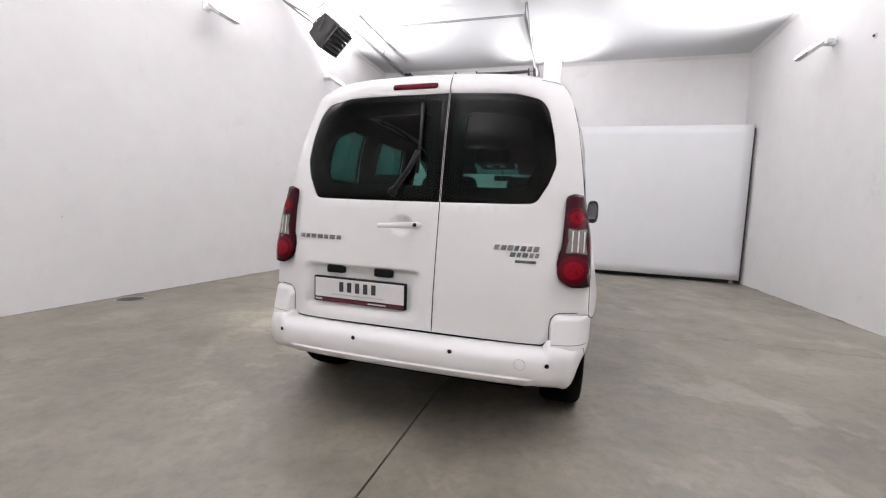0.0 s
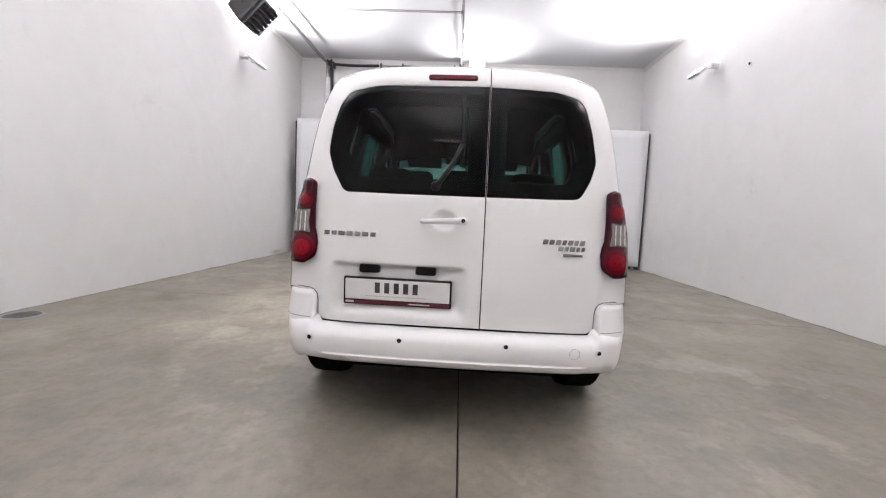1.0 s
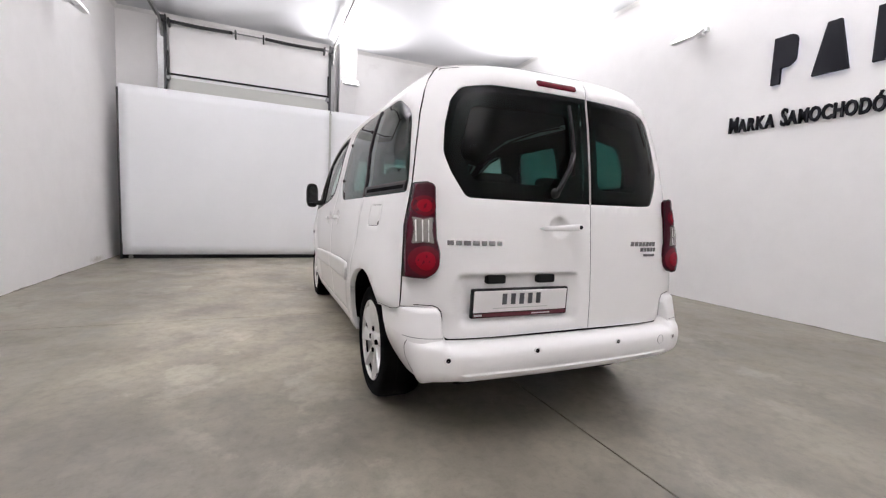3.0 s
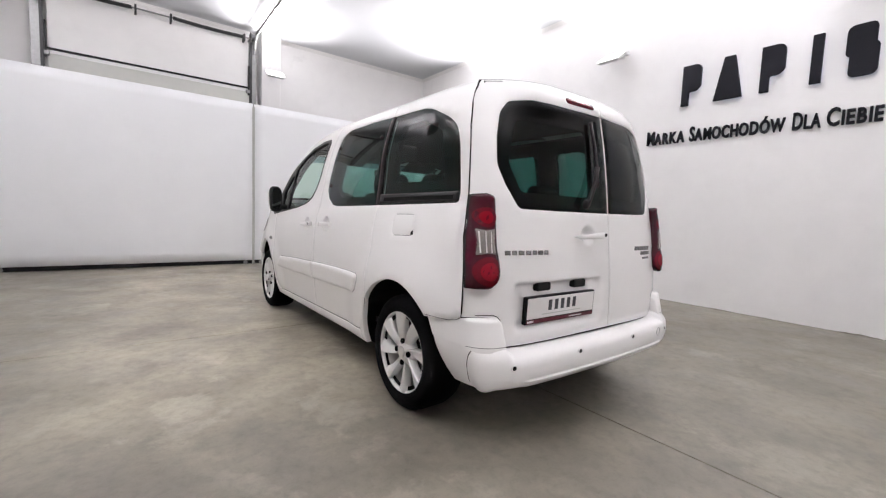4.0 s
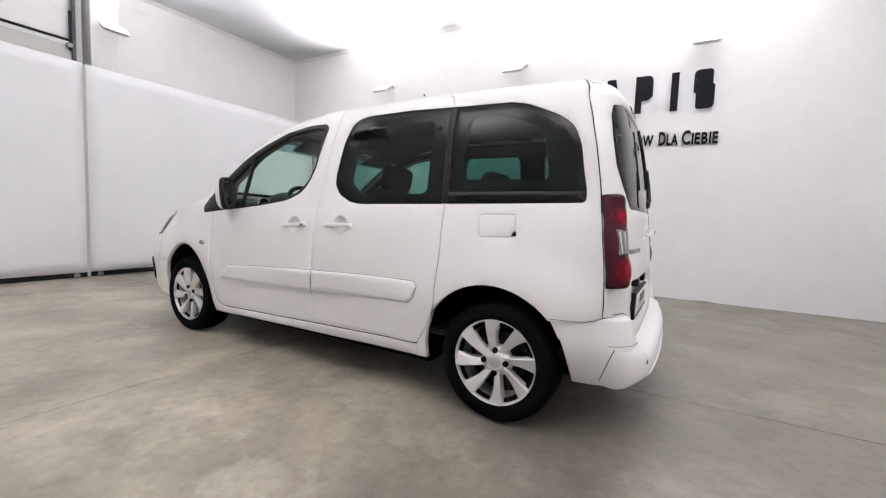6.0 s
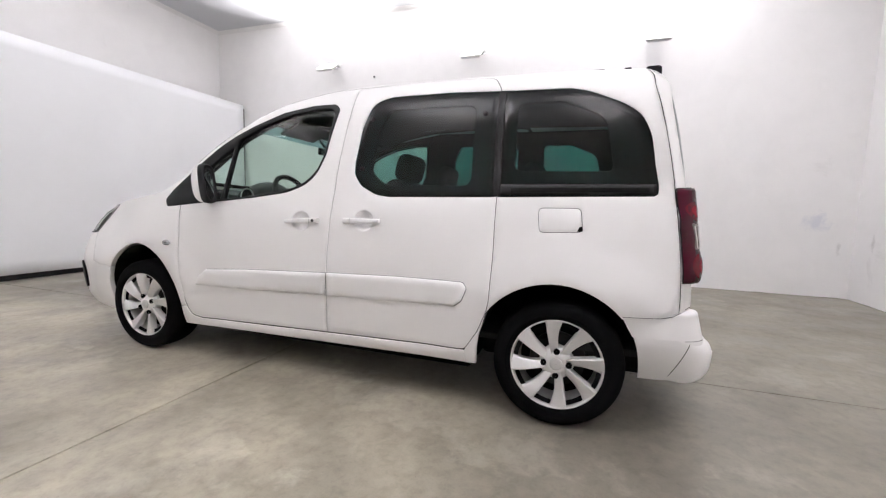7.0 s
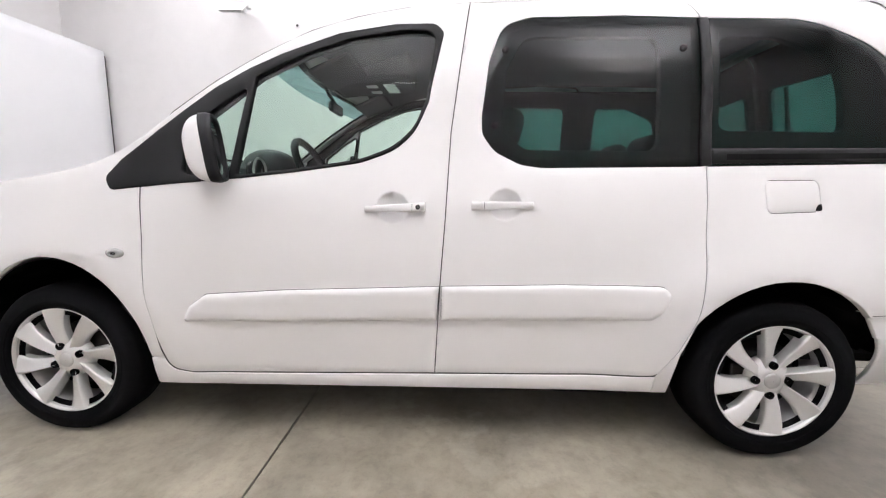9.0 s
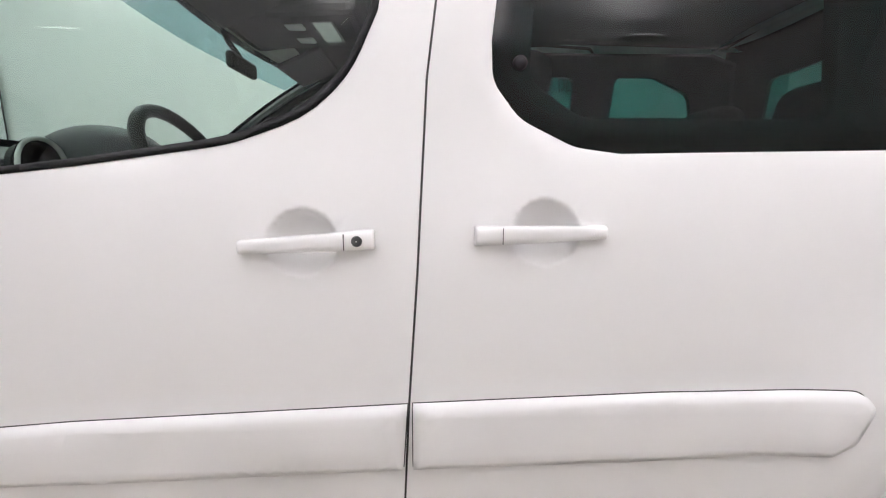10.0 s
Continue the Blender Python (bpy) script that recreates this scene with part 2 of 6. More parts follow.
def add_box(bm, x0, x1, y0, y1, z0, z1, bevel=0.0, seg=2, m=None):
    r = bmesh.ops.create_cube(bm, size=1.0)
    vs = r["verts"]
    for v in vs:
        v.co = Vector((x0 + (v.co.x + 0.5) * (x1 - x0), y0 + (v.co.y + 0.5) * (y1 - y0), z0 + (v.co.z + 0.5) * (z1 - z0)))
    if bevel:
        es = {e for v in vs for e in v.link_edges}
        g = bmesh.ops.bevel(bm, geom=list(es), offset=bevel, segments=seg, affect="EDGES", profile=0.5)
        vs = list({v for f in g["faces"] for v in f.verts} | {v for v in vs if v.is_valid})
    if m is not None:
        bmesh.ops.transform(bm, matrix=m, verts=[v for v in vs if v.is_valid])
    return vs


def box(*a, **k):
    bm = bmesh.new()
    add_box(bm, *a, **k)
    return bm


def tube(points, radius, sides=8, closed=False):
    """A round bar along a line of points."""
    bm = bmesh.new()
    pts = [Vector(p) for p in points]
    rings = []
    n = len(pts)
    for i, p in enumerate(pts):
        a = pts[(i - 1) % n] if closed or i else p
        c = pts[(i + 1) % n] if closed or i < n - 1 else p
        d = (c - a).normalized()
        u = d.orthogonal().normalized() if abs(d.z) > 0.95 else d.cross(Vector((0, 0, 1))).normalized()
        w = d.cross(u)
        rings.append([bm.verts.new(p + radius * (math.cos(2 * math.pi * k / sides) * u + math.sin(2 * math.pi * k / sides) * w)) for k in range(sides)])
    pairs = list(zip(rings, rings[1:])) + ([(rings[-1], rings[0])] if closed else [])
    for r, s in pairs:
        for k in range(sides):
            bm.faces.new((r[k], r[(k + 1) % sides], s[(k + 1) % sides], s[k]))
    if not closed:
        bm.faces.new(rings[0][::-1])
        bm.faces.new(rings[-1])
    return bm


def lathe(profile, sides=48, axis="x", closed=False):
    """Turns (along, radius) pairs round an axis."""
    bm = bmesh.new()
    rings = []
    for a, r in profile:
        ring = []
        for k in range(sides):
            c, s = math.cos(2 * math.pi * k / sides) * r, math.sin(2 * math.pi * k / sides) * r
            ring.append(bm.verts.new({"x": (a, c, s), "y": (c, a, s), "z": (c, s, a)}[axis]))
        rings.append(ring)
    for p, q in list(zip(rings, rings[1:])) + ([(rings[-1], rings[0])] if closed else []):
        for k in range(sides):
            bm.faces.new((p[k], p[(k + 1) % sides], q[(k + 1) % sides], q[k]))
    bmesh.ops.recalc_face_normals(bm, faces=bm.faces)
    return bm


def curve(*pts):
    """A smooth line through (x, y) pairs that does not overshoot."""
    xs, ys = [p[0] for p in pts], [p[1] for p in pts]
    n = len(xs)
    d = [(ys[i + 1] - ys[i]) / (xs[i + 1] - xs[i]) for i in range(n - 1)]
    m = [d[0]] + [0 if d[i - 1] * d[i] <= 0 else 2 * d[i - 1] * d[i] / (d[i - 1] + d[i]) for i in range(1, n - 1)] + [d[-1]]

    def f(x):
        if x <= xs[0]:
            return ys[0] + m[0] * (x - xs[0])
        if x >= xs[-1]:
            return ys[-1] + m[-1] * (x - xs[-1])
        i = max(k for k in range(n - 1) if xs[k] <= x)
        h = xs[i + 1] - xs[i]
        t = (x - xs[i]) / h
        return ys[i] * (1 + 2 * t) * (1 - t) ** 2 + ys[i + 1] * t * t * (3 - 2 * t) + h * m[i] * t * (1 - t) ** 2 - h * m[i + 1] * t * t * (1 - t)
    return f


def area(poly):
    return sum(a[0] * b[1] - b[0] * a[1] for a, b in zip(poly, poly[1:] + poly[:1])) / 2


def rounded(pts, step=0.03):
    """An outline from corners (a, b) or (a, b, radius), its corners rounded and its edges cut into short pieces; counter-clockwise."""
    n, out = len(pts), []
    for i in range(n):
        p = Vector(pts[i][:2])
        r = pts[i][2] if len(pts[i]) > 2 else 0.0
        a, c = Vector(pts[i - 1][:2]) - p, Vector(pts[(i + 1) % n][:2]) - p
        if r <= 0:
            out.append(p)
            continue
        la, lc = a.length, c.length
        a.normalize(), c.normalize()
        ang = a.angle(c)
        t = min(r / math.tan(ang / 2), 0.49 * la, 0.49 * lc)
        p0, p1 = p + a * t, p + c * t
        k = max(3, min(10, int((math.pi - ang) / 0.2) + 1))
        for j in range(k + 1):
            s = j / k
            out.append(p0 * (1 - s) ** 2 + p * 2 * s * (1 - s) + p1 * s * s)
    dense = []
    for p, q in zip(out, out[1:] + out[:1]):
        k = max(1, math.ceil((q - p).length / step))
        dense += [p + (q - p) * (j / k) for j in range(k)]
    clean = [p for p, q in zip(dense, dense[1:] + dense[:1]) if (p - q).length > 1e-5]
    poly = [(p.x, p.y) for p in clean]
    return poly if area(poly) > 0 else poly[::-1]


def grown(poly, d):
    """The outline moved outwards by d (inwards if negative)."""
    out, n = [], len(poly)
    for i in range(n):
        (ax, ay), (px, py), (cx, cy) = poly[i - 1], poly[i], poly[(i + 1) % n]
        u, w = Vector((px - ax, py - ay)).normalized(), Vector((cx - px, cy - py)).normalized()
        nrm = Vector((u.y, -u.x)) + Vector((w.y, -w.x))
        nrm = nrm.normalized() if nrm.length > 1e-6 else Vector((u.y, -u.x))
        out.append((px + nrm.x * d, py + nrm.y * d))
    return out


def inside(p, poly):
    x, y = p
    hit = False
    for (ax, ay), (bx, by) in zip(poly, poly[1:] + poly[:1]):
        if (ay > y) != (by > y) and x < (bx - ax) * (y - ay) / (by - ay) + ax:
            hit = not hit
    return hit


def near(p, poly, d):
    return any((p[0] - q[0]) ** 2 + (p[1] - q[1]) ** 2 < d * d for q in poly)


def sheet(outline, place, off=0.0, holes=(), res=0.045, depth=0.02, edge=0.0006, extra=(), close=False):
    """A panel: an outline in two coordinates, filled, laid on a surface by place(a, b, offset), with rounded and returned edges."""
    loops = [outline] + [h[::-1] for h in holes]
    pts, edges, kinds = [], [], []
    for k, loop in enumerate(loops):
        s = len(pts)
        pts += loop
        kinds += [1] * len(loop)
        edges += [(s + i, s + (i + 1) % len(loop)) for i in range(len(loop))]
    ring_end = len(pts)
    ring = grown(outline, -edge * 1.6)
    inner = [p for p in ring if inside(p, outline)]
    for h in holes:
        inner += [p for p in grown(h, edge * 1.6) if inside(p, outline)]
    pts += inner
    a0, a1 = min(p[0] for p in outline), max(p[0] for p in outline)
    b0, b1 = min(p[1] for p in outline), max(p[1] for p in outline)
    border = [p for loop in loops for p in loop]
    na, nb = max(1, int((a1 - a0) / res)), max(1, int((b1 - b0) / res))
    grid = [(a0 + (i + 0.5 * (j % 2)) * (a1 - a0) / na, b0 + j * (b1 - b0) / nb) for i in range(na + 1) for j in range(nb + 1)]
    for p in list(grid) + list(extra):
        if inside(p, outline) and not any(inside(p, h) for h in holes) and not near(p, border, 0.4 * res if p in grid else 0.004):
            pts.append(p)
    from mathutils import geometry
    vs, es, fs, ov, oe, of = geometry.delaunay_2d_cdt([Vector(p) for p in pts], edges, [], 0, 1e-6)
    rim = [any(k < ring_end for k in o) for o in ov]
    bm = bmesh.new()
    verts = [bm.verts.new(place(v.x, v.y, off - (edge * 0.8 if r else 0.0))) for v, r in zip(vs, rim)]
    faces = []
    for f in fs:
        c = (sum(vs[k].x for k in f) / 3, sum(vs[k].y for k in f) / 3)
        if not inside(c, outline) or any(inside(c, h) for h in holes):
            continue
        face = bm.faces.new([verts[k] for k in f])
        face.normal_update()
        up = Vector(place(c[0], c[1], off + 0.01)) - Vector(place(c[0], c[1], off))
        if face.normal.dot(up) < 0:
            face.normal_flip()
        faces.append(face)
    loose = [v for v in bm.verts if not v.link_faces]
    bmesh.ops.delete(bm, geom=loose, context="VERTS")
    if depth:
        low = {}
        at = {verts[k]: vs[k] for k in range(len(vs)) if verts[k].is_valid}
        for e in [e for e in bm.edges if len(e.link_faces) == 1]:
            for v in e.verts:
                if v not in low:
                    low[v] = bm.verts.new(place(at[v].x, at[v].y, off - depth))
            a, c = e.verts
            face = e.link_faces[0]
            order = [l.vert for l in face.loops]
            i = order.index(a)
            if order[(i + 1) % len(order)] == c:
                a, c = c, a
            bm.faces.new((a, c, low[c], low[a]))
    return bm


# ---------- the hall ----------
def structure(name, bm, material, label, category, parent=None):
    ob = part(name, bm, material, parent)
    tagged(ob, label, category, kind="structure")
    return ob


T = 0.2
structure("wall_west", box(XL - T, XL, YB - T, YF + T, -0.2, ZC + T), M_WALL, "plain white plastered wall with floodlights on it", "wall")
structure("wall_east", box(XR, XR + T, YB - T, YF + T, -0.2, ZC + T), M_WALL, "plain white plastered wall carrying black letters", "wall")
structure("wall_south", box(XL, XR, YB - T, YB, -0.2, ZC + T), M_WALL, "plain white plastered end wall", "wall")
structure("wall_north", box(XL, XR, YF, YF + T, -0.2, ZC + T), M_WALL, "white end wall behind the sliding panels", "wall")
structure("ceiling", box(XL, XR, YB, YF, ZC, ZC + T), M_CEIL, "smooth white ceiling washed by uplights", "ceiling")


def cornice(name, x0, y0, x1, y1):
    """A small stepped plaster moulding between wall and ceiling."""
    bm = bmesh.new()
    d = Vector((x1 - x0, y1 - y0, 0)).normalized()
    n = Vector((-d.y, d.x, 0))
    prof = ((0, -0.055), (0.008, -0.055), (0.012, -0.04), (0.03, -0.03), (0.04, -0.012), (0.055, -0.008), (0.055, 0.0))
    rows = [[bm.verts.new(Vector((x, y, ZC)) + n * a + Vector((0, 0, b))) for a, b in prof] for x, y in ((x0, y0), (x1, y1))]
    for i in range(len(prof) - 1):
        bm.faces.new((rows[0][i], rows[1][i], rows[1][i + 1], rows[0][i + 1]))
    bmesh.ops.recalc_face_normals(bm, faces=bm.faces)
    structure(name, bm, M_CORNICE, "thin white plaster cornice under the ceiling", "cornice")


cornice("cornice_east", XR - 0.001, YB, XR - 0.001, YF)
cornice("cornice_north", XR, YF - 0.001, XL, YF - 0.001)
cornice("cornice_west", XL + 0.001, YF, XL + 0.001, YB)
cornice("cornice_south", XL, YB + 0.001, XR, YB + 0.001)

# floor: a dark bed and four cast slabs with sawn joints between them
floor = structure("floor", box(XL, XR, YB, YF, -0.2, -0.03), M_JOINT, "polished grey-brown concrete floor with sawn joints", "floor")
JX, JY, GAP = -0.203, 5.048, 0.0036
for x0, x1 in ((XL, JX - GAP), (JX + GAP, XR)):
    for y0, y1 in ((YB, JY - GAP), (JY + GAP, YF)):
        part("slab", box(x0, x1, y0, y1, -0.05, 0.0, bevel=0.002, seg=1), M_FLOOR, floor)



def floor_edge(name, x0, y0, x1, y1):
    """A ragged dirty mortar line where wall and floor meet; the room lies to the left of its direction."""
    a, c = Vector((x0, y0, 0)), Vector((x1, y1, 0))
    d = (c - a).normalized()
    n = Vector((-d.y, d.x, 0))
    bm = bmesh.new()
    count = int((c - a).length / 0.03)
    rows = []
    for k in range(count + 1):
        p = a + d * ((c - a).length * k / count)
        s = noise.noise((p.x * 3.1, p.y * 3.1, 1.7)) + 0.5 * noise.noise((p.x * 17, p.y * 17, 4.2))
        wide, high = 0.008 + 0.018 * max(0.0, s), 0.004 + 0.014 * max(0.0, s - 0.1)
        rows.append([bm.verts.new(q) for q in (p + n * 0.0 + Vector((0, 0, high)), p + n * 0.003 + Vector((0, 0, high * 0.8)), p + n * wide + Vector((0, 0, 0.0012)))])
    for p, q in zip(rows, rows[1:]):
        for j in range(2):
            bm.faces.new((p[j], p[j + 1], q[j + 1], q[j]))
    bmesh.ops.recalc_face_normals(bm, faces=bm.faces)
    structure(name, bm, M_GROUT, "ragged dirty mortar line between wall and floor", "trim")


floor_edge("trim_east", XR, YB, XR, YF)
floor_edge("trim_west", XL, YF, XL, YB)
floor_edge("trim_south", XL, YB, XR, YB)

# drain cover by the west wall
drain = empty("floor_drain", -3.80, 3.88, 0.0)
tagged(drain, "round dark metal drain cover set in the concrete floor", "drain")
part("rim", lathe(((0.0, 0.12), (0.006, 0.12), (0.006, 0.135), (0.0, 0.14)), 32, "z"), M_STEEL, drain)
part("cover", lathe(((0.0015, 0.0005), (0.0015, 0.12)), 32, "z"), M_DARKSTEEL, drain)
for k in range(5):
    part("slot", box(-0.06 + k * 0.03 - 0.004, -0.06 + k * 0.03 + 0.004, -0.07, 0.07, 0.001, 0.0028), M_JOINT, drain)

# white column by the gate
structure("column", box(-0.22, 0.12, 9.86, YF - 0.002, 0, ZC - 0.002, bevel=0.004, seg=1), M_WALL, "white square column beside the gate", "column")


# ---------- sliding panels in front of the north wall ----------
def sliding_panel(x0, x1, y, label, outer):
    ob = empty("sliding_panel", (x0 + x1) / 2, y, 0)
    tagged(ob, label, "sliding panel", group="sliding panels")
    w = (x1 - x0) / 2
    bm = bmesh.new()
    nx, nz = 24, 18
    top = 2.875
    rows = []
    for j in range(nz + 1):
        z = 0.072 + (top - 0.072) * j / nz
        row = []
        for i in range(nx + 1):
            x = -w + 2 * w * i / nx
            ripple = 0.006 * math.sin(x * 2.1 + z) * math.sin(z * 1.3) + 0.014 * noise.noise((x * 1.3, z * 1.7, y)) * max(0, 1 - z / 1.0)
            row.append(bm.verts.new((x, ripple, z)))
        rows.append(row)
    for j in range(nz):
        for i in range(nx):
            bm.faces.new((rows[j][i], rows[j][i + 1], rows[j + 1][i + 1], rows[j + 1][i]))
    g = bmesh.ops.extrude_face_region(bm, geom=bm.faces[:])
    bmesh.ops.translate(bm, vec=(0, 0.03, 0), verts=[v for v in g["geom"] if isinstance(v, bmesh.types.BMVert)])
    bmesh.ops.recalc_face_normals(bm, faces=bm.faces)
    part("sheet", bm, M_PANEL, ob, smooth=True)
    part("bottom_rail", box(-w, w, 0.004, 0.05, 0.008, 0.072, bevel=0.003, seg=1), M_BLACK, ob, "black bottom rail")
    for side in (-1, 1):
        if side == outer:
            part("stile", box(min(side * (w - 0.01), side * (w + 0.032)), max(side * (w - 0.01), side * (w + 0.032)), 0.004, 0.05, 0.0, top - 0.06, bevel=0.004, seg=1), M_DARKSTEEL, ob, "dark metal edge post")
        else:
            part("stile", box(side * w - 0.009, side * w + 0.009, -0.008, 0.04, 0.0, top - 0.05, bevel=0.003, seg=1), M_GATE, ob, "pale grey edge strip")
    for x in (-w + 0.12, w - 0.12):
        wheel = part("roller", lathe(((-0.02, 0.002), (-0.02, 0.035), (0.02, 0.035), (0.02, 0.002)), 16, "y"), M_STEEL, ob)
        wheel.location = (x, 0.02, 0.035)
    return ob


sliding_panel(-3.80, -0.452, 9.49, "tall white sheet-clad sliding panel with black bottom rail", -1)
sliding_panel(-0.426, 3.535, 9.505, "tall white sheet-clad sliding panel, slightly creased near the floor", 1)

# ---------- sectional gate behind the panels ----------
gate = empty("sectional_gate", -1.83, 9.90, 0)
tagged(gate, "white overhead sectional gate with grey steel tracks", "gate")
part("header_panel", box(-1.33, 1.43, 0.03, 0.09, 3.25, 4.06, bevel=0.004, seg=1), M_WALL, gate)
part("top_section", box(-1.33, 1.43, -0.01, 0.05, 2.55, 3.22, bevel=0.006), M_GATE, gate, "grey top section")
part("section", box(-1.33, 1.43, -0.01, 0.05, 1.9, 2.54, bevel=0.006), M_GATE, gate)
part("seal", box(-1.33, 1.43, -0.03, 0.04, 3.222, 3.248), M_BLACK, gate, "black rubber seal")
part("edge_strip", box(-1.33, 1.43, -0.016, -0.011, 3.165, 3.215), M_LAMPBODY, gate, "white edge strip")
for s, x in ((-1, -1.43), (1, 1.47)):
    part("upright", box(x - 0.075, x + 0.05, -0.02, 0.12, 0.0, 4.12, bevel=0.004, seg=1), M_STEEL, gate, "grey steel upright")
    part("guide", box(x - s * 0.05 - 0.02, x - s * 0.05 + 0.02, -0.06, -0.02, 0.0, 4.05, bevel=0.003, seg=1), M_DARKSTEEL, gate)
    part("seal", box(x - s * 0.085 - 0.012, x - s * 0.085 + 0.012, -0.05, -0.015, 3.1, 3.62), M_BLACK, gate, "black rubber edge seal")
    d = part("cable_drum", lathe(((-0.05, 0.02), (-0.05, 0.085), (-0.04, 0.085), (-0.03, 0.065), (0.03, 0.065), (0.04, 0.085), (0.05, 0.085), (0.05, 0.02)), 24, "x"), M_DARKSTEEL, gate)
    d.location = (x - s * 0.02, -0.08, 4.12)
    arc = [(x, -0.06 - 0.25 * (1 - math.cos(a)), 3.85 + 0.25 * math.sin(a)) for a in [k * math.pi / 16 for k in range(9)]]
    part("curved_track", tube(arc, 0.022, 8), M_STEEL, gate)
    bm = bmesh.new()
    add_box(bm, x - 0.006, x + 0.006, -2.55, -0.3, 4.075, 4.135)
    add_box(bm, x - 0.03, x + 0.006, -2.55, -0.3, 4.13, 4.136)
    add_box(bm, x - 0.03, x + 0.006, -2.55, -0.3, 4.075, 4.081)
    part("ceiling_track", bm, M_STEEL, gate, "grey horizontal ceiling track")
    part("bracket", box(x - 0.03, x + 0.03, -0.15, 0.02, 4.02, 4.05), M_STEEL, gate)
    b = part("hinge", box(x - s * 0.10 - 0.03, x - s * 0.10 + 0.03, -0.07, -0.01, 3.13, 3.19, bevel=0.006), M_STEEL, gate)
for x0, x1 in ((-1.30, -0.33), (0.22, 1.28)):
    n = int((x1 - x0) / 0.012)
    pts = [(x0 + (x1 - x0) * k / (n * 6), -0.08 + 0.028 * math.cos(k * math.pi / 3), 4.10 - 0.014 * math.sin(math.pi * k / (n * 6)) + 0.028 * math.sin(k * math.pi / 3)) for k in range(n * 6 + 1)]
    part("torsion_spring", tube(pts, 0.005, 4), M_DARKSTEEL, gate, "dark coiled torsion spring")
    part("spring_core", tube([(x0 + (x1 - x0) * k / 8, -0.08, 4.10 - 0.014 * math.sin(math.pi * k / 8)) for k in range(9)], 0.023, 8), M_DARKSTEEL, gate)
part("torsion_shaft", tube([(-1.45, -0.08, 4.10), (1.5, -0.08, 4.10)], 0.0125, 8), M_STEEL, gate)
for x in (-0.28, 0.19, -1.32, 1.30):
    part("bearing_plate", box(x - 0.014, x + 0.014, -0.12, 0.03, 4.03, 4.15, bevel=0.003, seg=1), M_DARKSTEEL, gate)


def perforated(x0, y0, z0, x1, y1, z1, w=0.032):
    """A slotted angle bar."""
    a, c = Vector((x0, y0, z0)), Vector((x1, y1, z1))
    d = (c - a).normalized()
    u = Vector((0, 0, 1)) if abs(d.z) < 0.5 else Vector((0, 1, 0))
    v = d.cross(u).normalized()
    bm = bmesh.new()
    n = max(2, int((c - a).length / 0.05))
    for i in range(n):
        p, q = a + d * 0.05 * i, a + d * (0.05 * i + 0.05)
        for lo, hi, s0, s1 in ((0, 0.3, 0, 1), (0.7, 1, 0, 1), (0.3, 0.7, 0, 0.3)):
            ps = [p + u * w * lo + d * 0.05 * s0, p + u * w * lo + d * 0.05 * s1, p + u * w * hi + d * 0.05 * s1, p + u * w * hi + d * 0.05 * s0]
            bm.faces.new([bm.verts.new(k) for k in ps])
        bm.faces.new([bm.verts.new(k) for k in (p, q, q + v * w * 0.5, p + v * w * 0.5)])
    bmesh.ops.remove_doubles(bm, verts=bm.verts, dist=1e-5)
    g = bmesh.ops.extrude_face_region(bm, geom=bm.faces[:])
    bmesh.ops.translate(bm, vec=(v + u) * 0.0025, verts=[k for k in g["geom"] if isinstance(k, bmesh.types.BMVert)])
    return bm


part("cross_bar", perforated(-1.45, -2.53, 4.09, 1.47, -2.53, 4.09), M_STEEL, gate, "slotted steel cross bar")
for x in (-1.43, 1.47):
    part("hanger", perforated(x, -2.53, 4.09, x, -2.53, 4.3), M_STEEL, gate)
    part("hanger", perforated(x + 0.02, -1.4, 4.13, x + 0.02, -1.4, 4.3), M_STEEL, gate)
    part("brace", perforated(x, -2.53, 4.3, x, -1.9, 4.13), M_STEEL, gate)


